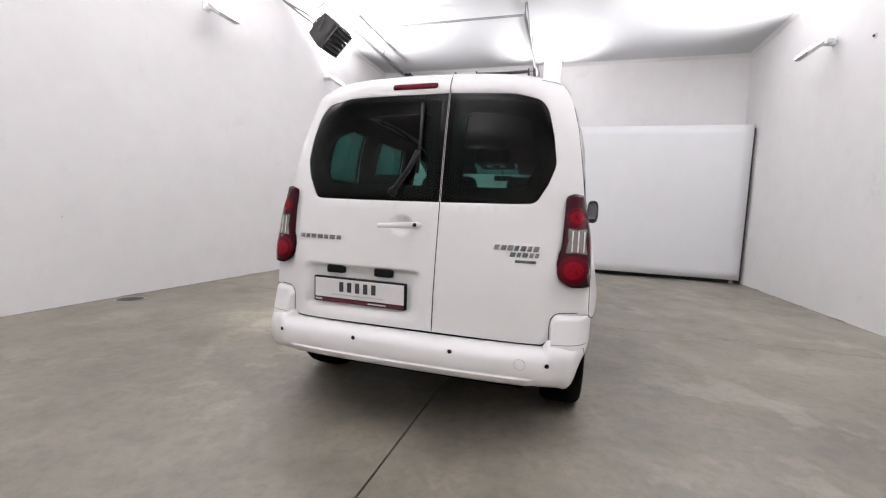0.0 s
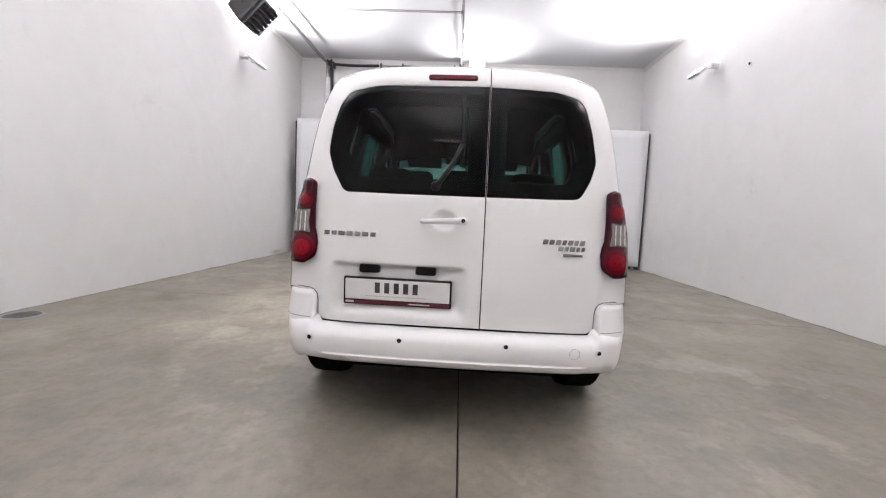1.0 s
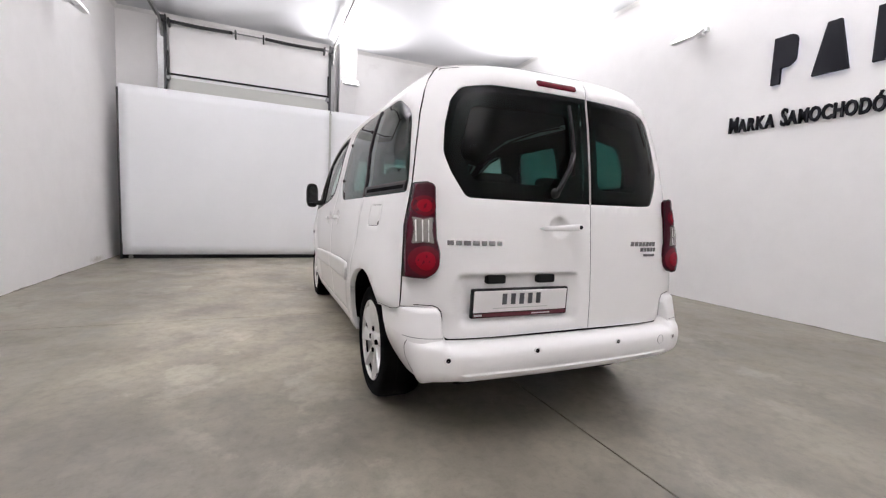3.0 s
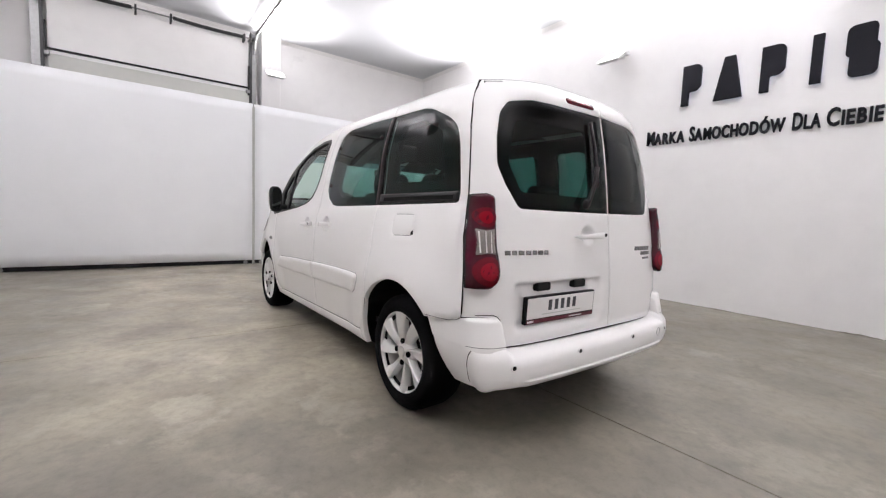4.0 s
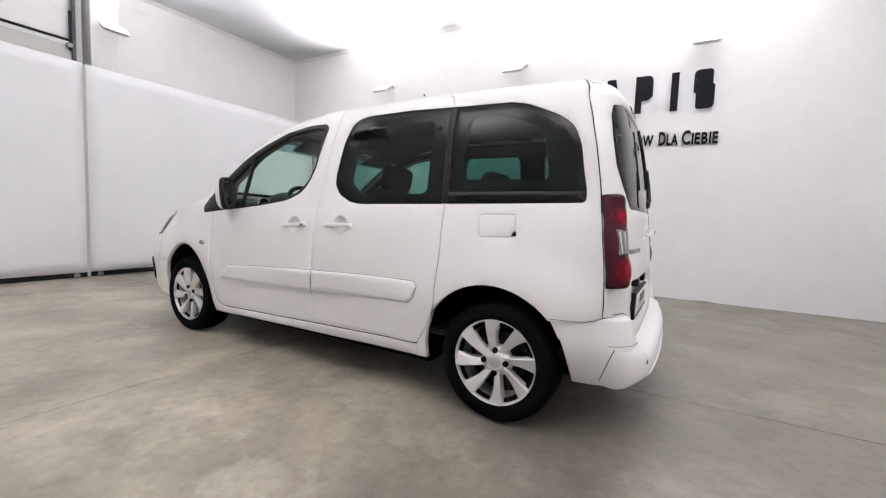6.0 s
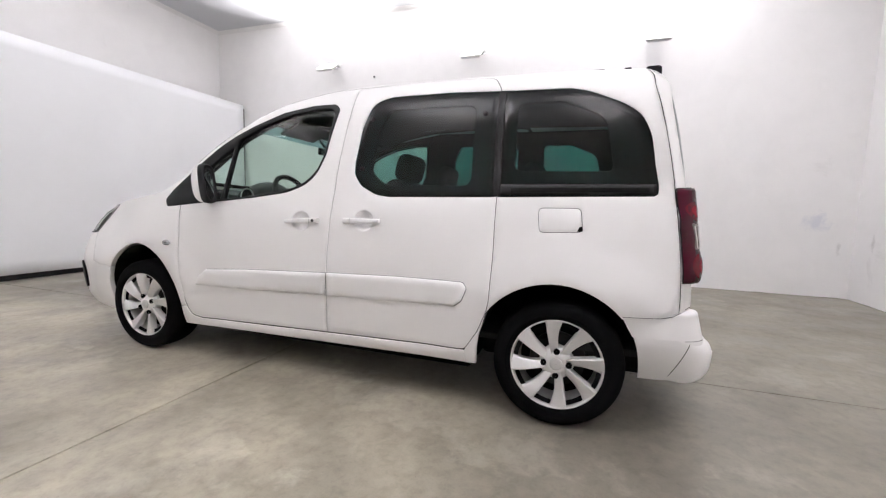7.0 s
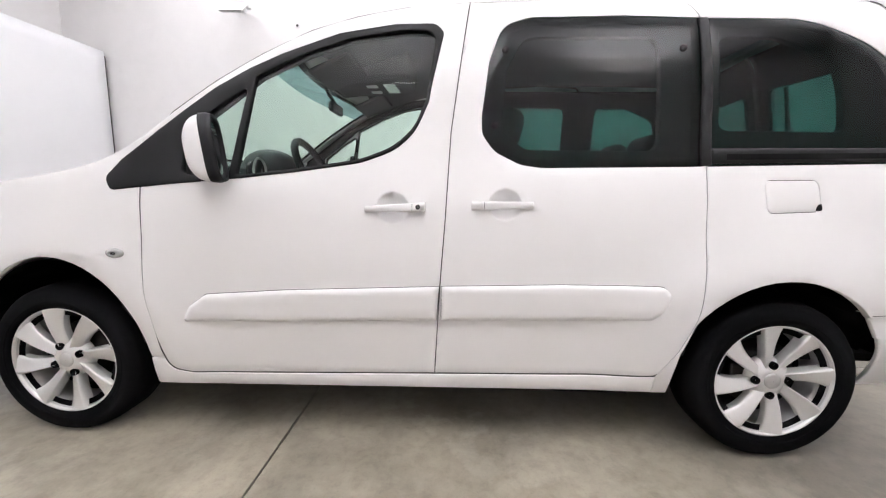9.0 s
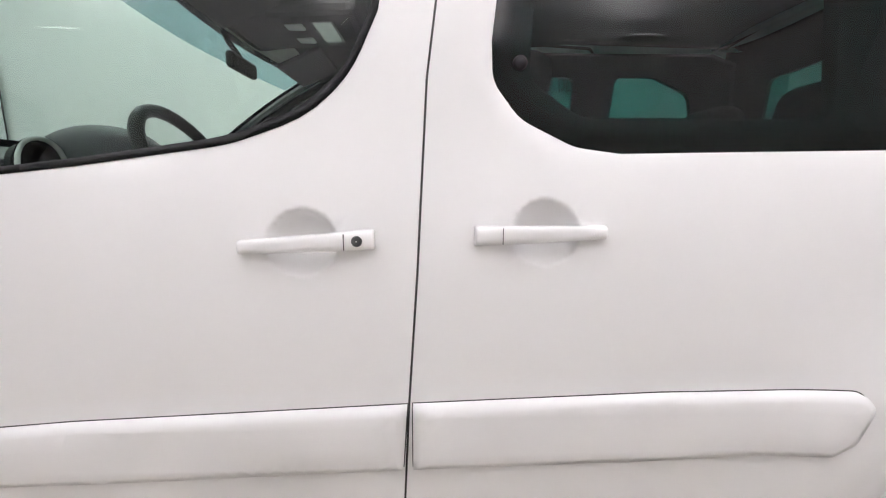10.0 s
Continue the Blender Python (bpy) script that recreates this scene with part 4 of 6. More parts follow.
G = -0.0019      # half a panel gap
for sgn, side in ((-1, "left"), (1, "right")):
    S = side_of(sgn)
    near_side = sgn < 0
    fine = 0.04 if near_side else 0.07
    door = part("front_door", sheet(grown(O_FDOOR, G), S, 0, [grown(H_FGLASS, 0.012), grown(H_FQUARTER, 0.012)], fine, extra=dotted(*CUPS[0], 0.062, 0.005) if near_side else ()), M_PAINT, van, smooth=True)
    part("door_seal", sheet(grown(O_FDOOR, 0.009), S, -0.0042, [grown(O_FDOOR, -0.012)], 0.2, 0, 0.0005), M_SEALGREY, door, "dark rubber seal")
    part("window_frame", sheet(O_FFRAME, S, 0.004, [H_FGLASS, H_FQUARTER], 0.06, 0.02, 0.003), M_BLACK, door, "black window frame", smooth=True)
    part("window_glass", sheet(grown(H_FGLASS, 0.004), S, -0.006, (), 0.05, 0, 0.0005), M_CLEAR, door, "clear green-tinted glass", smooth=True)
    part("quarter_glass", sheet(grown(H_FQUARTER, 0.004), S, -0.006, (), 0.05, 0, 0.0005), M_CLEAR, door, "clear green-tinted glass", smooth=True)
    part("moulding", sheet(grown(O_MOULD_F, -0.001), S, 0.018, (), 0.03, 0.022, 0.009), M_BUMPER, door, "white protective moulding", smooth=True)
    part("moulding_shadow_gap", sheet(grown(O_MOULD_F, 0.0012), S, 0.0012, (), 0.08, 0, 0.0005), M_SEALGREY, door, smooth=True)
    slider = part("sliding_door", sheet(grown(O_SLIDER, G), S, 0, [grown(O_SWIN, 0.001)], fine, extra=dotted(*CUPS[1], 0.062, 0.005) if near_side else ()), M_PAINT, van, smooth=True)
    part("door_seal", sheet(grown(O_SLIDER, 0.009), S, -0.0042, [grown(O_SLIDER, -0.012)], 0.2, 0, 0.0005), M_SEALGREY, slider, "dark rubber seal")
    part("window_glass", sheet(O_SWIN, S, -0.002, (), 0.05, 0, 0.0005), M_PRIVACY, slider, "dark privacy glass", smooth=True)
    part("window_frit", sheet(grown(O_SWIN, -0.001), S, -0.005, [grown(O_SWIN, -0.032)], 0.06, 0, 0.0005), M_GLOSSBLACK, slider, smooth=True)
    for cy, cz in ((1.012, 1.480), (1.045, 1.215), (0.40, 1.485)):
        cap = part("glass_cap", lathe(((0.0, 0.012), (0.006, 0.0115), (0.009, 0.008), (0.010, 0.001)), 16, "x"), M_BLACK, slider, smooth=True)
        cap.location, cap.scale = (sgn * (half(cy, cz) - 0.002), cy, cz), (sgn, 1, 1)
    part("moulding", sheet(grown(O_MOULD_R, -0.001), S, 0.018, (), 0.03, 0.022, 0.009), M_BUMPER, slider, "white protective moulding", smooth=True)
    part("moulding_shadow_gap", sheet(grown(O_MOULD_R, 0.0012), S, 0.0012, (), 0.08, 0, 0.0005), M_SEALGREY, slider, smooth=True)
    quarter = part("rear_quarter", sheet(grown(O_QUARTER, G), S, 0, [O_QWIN, grown(O_FUEL, 0.0010)], fine, 0.03), M_PAINT, van, smooth=True)
    part("window_glass", sheet(grown(O_QWIN, -0.001), S, -0.002, (), 0.05, 0, 0.0005), M_PRIVACY, quarter, "dark privacy glass", smooth=True)
    part("window_frit", sheet(grown(O_QWIN, -0.001), S, -0.005, [grown(O_QWIN, -0.035)], 0.06, 0, 0.0005), M_GLOSSBLACK, quarter, smooth=True)
    line = [(rear_corner(z)[1] + 0.0004, z) for z in [0.606 + 0.045 * k for k in range(25)]]
    part("body_seal", sheet(line + [(y + 0.0032, z) for y, z in line[::-1]], S, -0.0040, (), 0.2, 0, 0.0003), M_UNDER, quarter, "black body seam seal")
    low = [(-0.268, 0.5735), (-0.35, 0.576), (-0.42, 0.5785), (-0.465, 0.588), (-0.492, 0.6035)]
    part("bumper_seal", sheet([(y, z + 0.0018) for y, z in low] + low[::-1], S, 0.0012, (), 0.2, 0.004, 0.0002), M_SEALGREY, quarter)
    part("fuel_flap", sheet(grown(O_FUEL, -0.0012), S, 0, (), 0.04, 0.01, 0.001), M_PAINT, quarter, smooth=True)
    part("flap_seal", sheet(grown(O_FUEL, 0.006), S, -0.006, (), 0.2, 0, 0.0005), M_UNDER, quarter)
    part("flap_notch", sheet(rounded(((-0.058, 0.934), (-0.084, 0.932, 0.01), (-0.080, 0.958), (-0.066, 0.953, 0.008)), 0.01), S, 0.0015, (), 0.03, 0, 0.0005), M_BLACK, quarter)
    rail = part("door_rail", sheet(O_TRACK, S, 0.006, (), 0.05, 0.02, 0.005), M_BLACK, quarter, "black sliding-door rail", smooth=True)
    part("rail_slot", sheet(rounded(((0.25, 1.104), (-0.345, 1.116), (-0.345, 1.134), (0.25, 1.124))), S, 0.0075, (), 0.05, 0, 0.0005), M_UNDER, rail)
    part("window_divider", sheet(rounded(((0.300, 1.086), (0.338, 1.080), (0.340, 1.597), (0.308, 1.597)), 0.05), S, 0.005, (), 0.05, 0.012, 0.003), M_BLACK, quarter, "black pillar trim", smooth=True)
    wing = part("front_wing", sheet(grown(O_WING, G), S, 0, (), fine, 0.03), M_PAINT, van, smooth=True)
    ind = part("side_indicator", lathe(((0.0, 0.001), (0.012, 0.006), (0.012, 0.012), (0.006, 0.018), (0.0, 0.019)), 20, "x"), M_HEADLENS, wing, "clear oval side indicator", smooth=True)
    ind.scale = (sgn, 1.8, 0.95)
    ind.location = (sgn * (half(2.41, 0.752)), 2.41, 0.752)
    bulb = part("bulb", lathe(((0.010, 0.001), (0.014, 0.004), (0.008, 0.007)), 12, "x"), M_BLACK, ind)
    part("sill", sheet(grown(O_SILL, -0.0008), S, 0.002, (), 0.05, 0.05, 0.003), M_PAINT, van, "white sill", smooth=True)
    part("front_bumper_side", sheet(grown(O_FBUMP, -0.0006), S, 0, (), 0.05, 0.03), M_BUMPER, van, smooth=True)
    part("seam_backing", sheet(((3.03, 0.49), (3.315, 0.545), (3.315, 0.82), (3.285, 0.84), (3.285, 0.58), (3.05, 0.55)), S, -0.0022, (), 0.05, 0, 0.0005), M_PAINT, wing, smooth=True)
    fog = part("bumper_insert", sheet(rounded(((3.465, 0.47, 0.02), (3.475, 0.35, 0.02), (3.515, 0.335), (3.55, 0.42), (3.50, 0.572, 0.02)), 0.03), S, 0.012, (), 0.04, 0.02, 0.004), M_BLACK, van, "black bumper corner insert", smooth=True)
    # headlight wrapped over the wing's shoulder
    o_head = rounded(((3.030, 0.985, 0.004), (3.16, 0.880), (3.282, 0.772, 0.004), (3.362, 0.764, 0.004), (3.33, 0.815), (3.27, 0.868), (3.20, 0.917), (3.10, 0.958)), 0.02)
    head = part("headlight", sheet(o_head, S, 0.006, (), 0.03, 0.02, 0.003), M_HEADLENS, van, "clear swept-back headlight", smooth=True)
    part("reflector", sheet(grown(o_head, -0.016), S, 0.0075, (), 0.03, 0, 0.0005), M_ALLOYIN, head, smooth=True)
    part("headlight_bezel", sheet(rounded(((3.285, 0.7785, 0.003), (3.362, 0.7705, 0.003), (3.362, 0.762), (3.281, 0.770)), 0.02), S, 0.0085, (), 0.03, 0, 0.0005), M_BLACK, head, "black lower bezel")
    part("lamp_shade", sheet(rounded(((3.115, 0.922), (3.278, 0.780), (3.300, 0.782), (3.235, 0.860), (3.16, 0.912)), 0.02), S, 0.0085, (), 0.03, 0, 0.0005), M_BRAKE, head, smooth=True)
    # inner trim, with smaller openings: what is seen through the glass
    holes = [grown(H_BOTH, 0.006), rounded(((0.46, 1.54, 0.05), (0.94, 1.54, 0.06), (1.0, 1.42), (1.02, 1.20, 0.05), (0.93, 1.135, 0.06), (0.46, 1.135, 0.05))),
             rounded(((0.25, 1.54, 0.04), (0.05, 1.54, 0.1), (-0.15, 1.46, 0.1), (-0.18, 1.33, 0.05), (-0.20, 1.21, 0.03), (0.25, 1.21, 0.04)))]
    o_in = rounded([(2.30, 0.30), (0.42, 0.32), (0.40, 0.68), (-0.38, 0.68), (-0.42, 1.2), (-0.33, 1.6), (-0.2, 1.64), (1.1, 1.64), (1.54, 1.575), (1.70, 1.525), (1.87, 1.44), (2.04, 1.34), (2.28, 1.17)], 0.06)
    part("inner_trim", sheet(o_in, S, -0.045, holes, 0.08, 0.03, 0.003), M_LINING, van, "dark inner trim", smooth=True)
    # wheel housing
    for c in (0.0, AXLE):
        bm = bmesh.new()
        rings = []
        mid = c + 0.02 if c < 1 else 2.70
        for x in (0.40, 0.84):
            ring = []
            for k in range(21):
                a = radians(2 + 176 * k / 20)
                y, z = mid + 0.395 * math.cos(a), 0.31 + 0.405 * math.sin(a)
                tuck = 0.10 * smooth(0.52, 0.34, z) if y < -0.2 else 0.0
                ring.append(bm.verts.new((sgn * min(x, half(y, z) - 0.028 - tuck), y, z)))
            rings.append(ring)
        for k in range(20):
            bm.faces.new((rings[0][k], rings[0][k + 1], rings[1][k + 1], rings[1][k]))
        cv = bm.verts.new((sgn * 0.40, c, 0.25))
        for k in range(20):
            bm.faces.new((rings[0][k], rings[0][k + 1], cv))
        part("wheel_housing", bm, M_UNDER, van, "black wheel-arch liner")

# bars that pull the doors open
for (cy, cz), turn, name, key in (((1.386, 0.928), 1, "front", True), ((1.016, 0.941), -1, "rear", False)):
    for sgn in (-1, 1):
        host = [o for o in van.children if o.name.startswith("front_door" if key else "sliding_door")][0 if sgn < 0 else 1]
        x0 = half(cy, cz + 0.09)
        bm = bmesh.new()
        rings = []
        stops = [(-1.0, 0.80, 0.004), (-0.992, 0.93, 0.0015), (-0.975, 1.0, 0.0)] + [(-0.95 + 1.9 * i / 16, 1.0, 0.0) for i in range(17)] + [(0.975, 1.0, 0.0), (0.992, 0.93, 0.0015), (1.0, 0.80, 0.004)]
        for s, fit, back in stops:
            y = cy + s * 0.106
            tall = (0.0108 + 0.0050 * (0.5 - 0.5 * s * turn)) * fit
            inner = 0.020 if abs(s) < 0.62 else 0.020 - 0.016 * smooth(0.62, 0.80, abs(s))
            outer = 0.0385 - 0.003 * s * s - back
            ring = []
            for oz, ox in ((-1, 0.0), (-1, 0.62), (-0.9, 0.84), (-0.7, 0.95), (-0.3, 1.0), (0.3, 1.0), (0.7, 0.95), (0.9, 0.84), (1, 0.62), (1, 0.0)):
                ring.append(bm.verts.new((sgn * (x0 + inner + (outer - inner) * ox), y, cz - (0.0055 if key else 0.003) * s + tall * oz)))
            rings.append(ring)
        for p, q in zip(rings, rings[1:]):
            for k in range(10):
                bm.faces.new((p[k], p[(k + 1) % 10], q[(k + 1) % 10], q[k]))
        bm.faces.new(rings[0]), bm.faces.new(rings[-1])
        bmesh.ops.recalc_face_normals(bm, faces=bm.faces)
        h = part("door_handle", bm, M_BUMPER, host, "white pull handle", smooth=True)
        if key:
            k = part("key_lock", lathe(((0.0, 0.001), (0.0, 0.007), (-0.002, 0.0085), (-0.006, 0.0088)), 16, "x"), M_DARKSTEEL, host, "dark round key lock")
            k.location = (sgn * (x0 + 0.0395), cy - 0.080, cz + 0.0045)
            k.scale = (sgn, 1, 1)
        y_split = cy + (-0.060 if key else 0.062)
        z_split = cz - (0.0055 if key else 0.003) * (y_split - cy) / 0.106
        part("handle_split", box(sgn * (x0 + 0.0372) - 0.0012, sgn * (x0 + 0.0372) + 0.0012, y_split - 0.0006, y_split + 0.0006, z_split - 0.0125, z_split + 0.0125), M_SEALGREY, host)

# ---------- roof, screen, bonnet, nose ----------
def roof_end(v):
    return -0.42 + 0.100 * abs(v) ** 4.6


o_roof = [(v, roof_end(v)) for v in [-1 + 2 * k / 40 for k in range(41)]] + [(1, y) for y in [-0.27 + 0.06 * k for k in range(47)]] + [(v, 2.50 + 0.12 * (1 - v * v)) for v in [1 - 2 * k / 40 for k in range(41)]] + [(-1, y) for y in [2.49 - 0.06 * k for k in range(47)]]
o_screen = rounded([(v, 1.76 + 0.12 * (1 - v * v)) for v in [-0.90 + 1.8 * k / 20 for k in range(21)]] + [(v, 2.40 + 0.16 * (1 - v * v)) for v in [0.94 - 1.88 * k / 20 for k in range(21)]], 0.05)
part("roof_gutter", sheet([(v, roof_end(v) - 0.012) for v in [-1.0 + 2 * k / 40 for k in range(41)]] + [(1.0, -0.2), (-1.0, -0.2)], top, -0.010, (), 0.06, 0.03, 0.002), M_PAINT, van, smooth=True)
part("roof", sheet(o_roof, top, 0, [o_screen], 0.06, 0.02, 0.003), M_PAINT, van, smooth=True)
scr = part("windscreen", sheet(o_screen, top, -0.004, (), 0.08, 0, 0.0005), M_CLEAR, van, "green-tinted windscreen", smooth=True)
part("screen_band", sheet(o_screen, top, -0.006, [grown(o_screen, -0.035)], 0.08, 0, 0.0005), M_GLOSSBLACK, scr, smooth=True)
o_shade = [(v, 1.77 + 0.12 * (1 - v * v)) for v in [-0.86 + 1.72 * k / 20 for k in range(21)]] + [(v, 1.88 + 0.12 * (1 - v * v)) for v in [0.86 - 1.72 * k / 20 for k in range(21)]]
part("shade_band", sheet(o_shade, top, -0.009, (), 0.08, 0, 0.0005), M_SHADE, scr, "blue shade band", smooth=True)
o_bonnet = rounded([(v, 2.51 + 0.12 * (1 - v * v)) for v in [-0.99 + 1.98 * k / 20 for k in range(21)]] + [(v, 3.30 + 0.25 * (1 - v * v)) for v in [0.99 - 1.98 * k / 20 for k in range(21)]], 0.06)
part("bonnet", sheet(o_bonnet, top, 0, (), 0.06, 0.02, 0.004), M_PAINT, van, smooth=True)
o_nose = rounded([(v, 3.305 + 0.25 * (1 - v * v)) for v in [-0.99 + 1.98 * k / 20 for k in range(21)]] + [(0.99, 3.565), (0.5, 3.63), (-0.5, 3.63), (-0.99, 3.565)], 0.06)
part("nose_panel", sheet(o_nose, top, 0, (), 0.06, 0.02, 0.004), M_BUMPER, van, smooth=True)
part("front_bumper", box(-0.55, 0.55, 3.48, 3.61, 0.24, 0.50, bevel=0.04, seg=3), M_BUMPER, van)
o_lin = rounded(((-0.93, -0.25), (0.93, -0.25), (0.93, 1.74), (-0.93, 1.74)), 0.1)
part("headliner", sheet(o_lin, top, -0.045, (), 0.12, 0, 0.001), M_HEADLINER, van, "grey cloth headliner", smooth=True)

# ---------- rear doors ----------
right_edge = [(rear_corner(z)[0] + 0.0014, z) for z in (0.604, 0.75, 0.95, 1.135, 1.3, 1.45, 1.55, 1.62, 1.66, 1.682)]
crown = [(x, 1.716 - 0.034 * (x / 0.60) ** 2.2) for x in (0.5, 0.4, 0.3, 0.2)]
o_rr = rounded([(0.1228, 0.467), (0.42, 0.466), (0.630, 0.463, 0.03), (0.668, 0.49), (0.678, 0.565, 0.03), (0.705, 0.602, 0.03)] + right_edge + crown + [(0.1228, 1.716)])
o_rl = rounded([(0.1212, 0.467), (-0.27, 0.466), (-0.632, 0.463, 0.03), (-0.668, 0.49), (-0.680, 0.565, 0.03), (-0.705, 0.602, 0.03)] + [(-x, z) for x, z in right_edge] + [(-x, z) for x, z in crown] + [(0.0, 1.716), (0.1212, 1.716)])
w_r = rounded(((0.1265, 1.082), (0.46, 1.086), (0.562, 1.091, 0.05), (0.612, 1.180, 0.1), (0.641, 1.268, 0.10), (0.622, 1.40, 0.2), (0.590, 1.525, 0.10), (0.556, 1.573, 0.07), (0.44, 1.598, 0.3), (0.1265, 1.607)))
w_l = rounded(((0.1175, 1.082), (-0.30, 1.080), (-0.555, 1.082, 0.05), (-0.618, 1.190, 0.1), (-0.648, 1.275, 0.10), (-0.636, 1.40, 0.2), (-0.606, 1.515, 0.10), (-0.556, 1.576, 0.07), (-0.42, 1.600, 0.3), (0.1175, 1.608)))
dent_pts = dotted(-0.066, 0.965, 0.07, 0.009)
plate_pts = [(x, z) for x in [-0.62 + 0.012 * k for k in range(59)] for z in (0.495, 0.51, 0.525, 0.54, 0.555, 0.57, 0.72, 0.73, 0.736, 0.742, 0.748, 0.754, 0.76)]
ld = part("rear_door", sheet(grown(o_rl, G), rear, 0, [grown(w_l, 0.001)], 0.04, 0.025, extra=dent_pts + plate_pts), M_PAINT, van, "larger white rear door with handle", smooth=True)
rd = part("rear_door", sheet(grown(o_rr, G), rear, 0, [grown(w_r, 0.001)], 0.04, 0.025), M_PAINT, van, "narrower white rear door", smooth=True)
for d, w, inn in ((ld, w_l, rounded(((0.03, 1.16, 0.04), (-0.50, 1.16, 0.04), (-0.56, 1.29, 0.04), (-0.50, 1.50, 0.05), (0.03, 1.52, 0.04)))),
                  (rd, w_r, rounded(((0.21, 1.16, 0.04), (0.50, 1.16, 0.04), (0.56, 1.29, 0.04), (0.50, 1.50, 0.05), (0.21, 1.52, 0.04))))):
    part("window_glass", sheet(w, rear, -0.002, (), 0.05, 0, 0.0005), M_REARGLASS, d, "dark privacy glass", smooth=True)
    part("window_frit", sheet(grown(w, -0.001), rear, -0.005, [grown(w, -0.03)], 0.06, 0, 0.0005), M_GLOSSBLACK, d, smooth=True)
    whole = o_rl if d is ld else o_rr
    part("door_seal", sheet(grown(whole, 0.0034 if d is ld else 0.0010), rear, -0.0035, [grown(whole, -0.014)], 0.2, 0, 0.0005), M_UNDER, d, "black rubber seal")
    o = grown(whole, -0.012)
    part("inner_trim", sheet(o, rear, -0.04, [inn], 0.08, 0.02, 0.003), M_LINING, d, "dark inner trim", smooth=True)

# handle and lock on the larger rear door
bm = bmesh.new()
rings = []
hy = rear(-0.2, 0.96, 0)[1]
for i in range(21):
    s = -1 + 2 * i / 20
    x = -0.070 + s * 0.112
    tip = max(0.05, 1 - max(0, abs(s) - 0.93) / 0.07) ** 0.5
    out = 0.030 * (1 - abs(s) ** 6) ** 0.5 + 0.008
    wide = (0.0115 + 0.005 * smooth(-0.6, 0.8, s)) * tip
    rings.append([bm.verts.new((x, hy - out - 0.011 * math.cos(a), 0.963 + 0.006 * s + wide * (abs(math.sin(a)) ** 0.7) * (1 if math.sin(a) > 0 else -1))) for a in [2 * math.pi * k / 10 for k in range(10)]])
for p, q in zip(rings, rings[1:]):
    for k in range(10):
        bm.faces.new((p[k], p[(k + 1) % 10], q[(k + 1) % 10], q[k]))
bm.faces.new(rings[0]), bm.faces.new(rings[-1])
bmesh.ops.recalc_face_normals(bm, faces=bm.faces)
part("door_handle", bm, M_BUMPER, ld, "white pull handle", smooth=True)
k = part("key_lock", lathe(((0.0, 0.001), (0.0, 0.007), (0.002, 0.009), (0.006, 0.0095)), 16, "y"), M_BLACK, ld, "black round key lock")
k.location = (0.022, hy - 0.0505, 0.969)

# third brake light
o3 = rounded(((-0.176, 1.631, 0.015), (0.059, 1.634, 0.015), (0.059, 1.663, 0.015), (-0.176, 1.660, 0.015)), 0.02)
part("brake_light", sheet(o3, rear, 0.005, (), 0.04, 0.01, 0.003), M_RED, ld, "dark red high brake light", smooth=True)

# wiper, parked upright on the glass
arm = [rear(-0.112, 1.125, 0.028), rear(-0.097, 1.14, 0.034), rear(-0.032, 1.24, 0.032), rear(0.0, 1.32, 0.028)]
part("wiper_arm", tube(arm, 0.012, 8), M_BLACK, ld, "black rear wiper arm", smooth=True)
part("wiper_blade", tube([rear(0.002, 1.215, 0.018), rear(0.006, 1.32, 0.020), rear(0.004, 1.44, 0.018), rear(-0.002, 1.555, 0.014)], 0.0095, 6), M_BLACK, ld, "black wiper blade", smooth=True)
b = part("wiper_pivot", lathe(((-0.02, 0.024), (-0.036, 0.020), (-0.04, 0.010), (-0.04, 0.001)), 18, "y"), M_BLACK, ld, smooth=True)
b.location = rear(-0.112, 1.123, 0.0)

# plate lamps, plate and frame
for x0, x1 in ((-0.457, -0.360), (-0.190, -0.094)):
    y = rear(x0, 0.765, 0)[1]
    bm = box(x0, x1, y - 0.004, y + 0.030, 0.704, 0.744, bevel=0.008, seg=2)
    part("plate_lamp", bm, M_BLACK, ld, "black plate lamp")
plate = empty("number_plate")
plate.parent = van
plate.location = (-0.272, rear(-0.272, 0.617, 0.012)[1], 0.617)
plate.rotation_euler = (radians(2), 0, radians(-1.2))
part("plate_frame", box(-0.257, 0.257, -0.012, 0.012, -0.066, 0.066, bevel=0.006), M_BLACK, plate, "black plate frame")
part("plate_face", box(-0.248, 0.248, -0.0145, -0.004, -0.040, 0.058, bevel=0.002, seg=1), M_PLATE, plate, "white blank plate")
part("frame_strip", box(-0.248, 0.248, -0.0145, -0.004, -0.060, -0.044), M_PLATERED, plate, "dark red frame strip")
for k in range(5):
    part("print_bar", box(-0.106 + k * 0.045, -0.082 + k * 0.045, -0.0155, -0.014, -0.006, 0.044), M_PLATETEXT, plate)
part("print_bar", box(-0.15, 0.14, -0.0152, -0.014, -0.024, -0.020), M_GATE, plate)
part("print_bar", box(-0.245, -0.205, -0.0155, -0.014, -0.056, -0.047), M_PLATE, plate)
part("print_bar", box(0.055, 0.155, -0.0155, -0.014, -0.055, -0.050), M_PLATE, plate)


def badge(x0, x1, z0, z1, widths, parent, slant=0.0):
    """A maker's mark as a row of small plain raised bars."""
    unit = (x1 - x0) / (sum(widths) + 0.35 * (len(widths) - 1))
    a = x0
    for w in widths:
        c = a + w * unit
        pts = ((a, z0), (c, z0), (c + slant, z1), (a + slant, z1))
        part("badge_bar", sheet(rounded(pts, 0.02), rear, 0.004, (), 0.05, 0.006, 0.001), M_BADGE, parent, "chrome-grey badge bar")
        a = c + 0.35 * unit


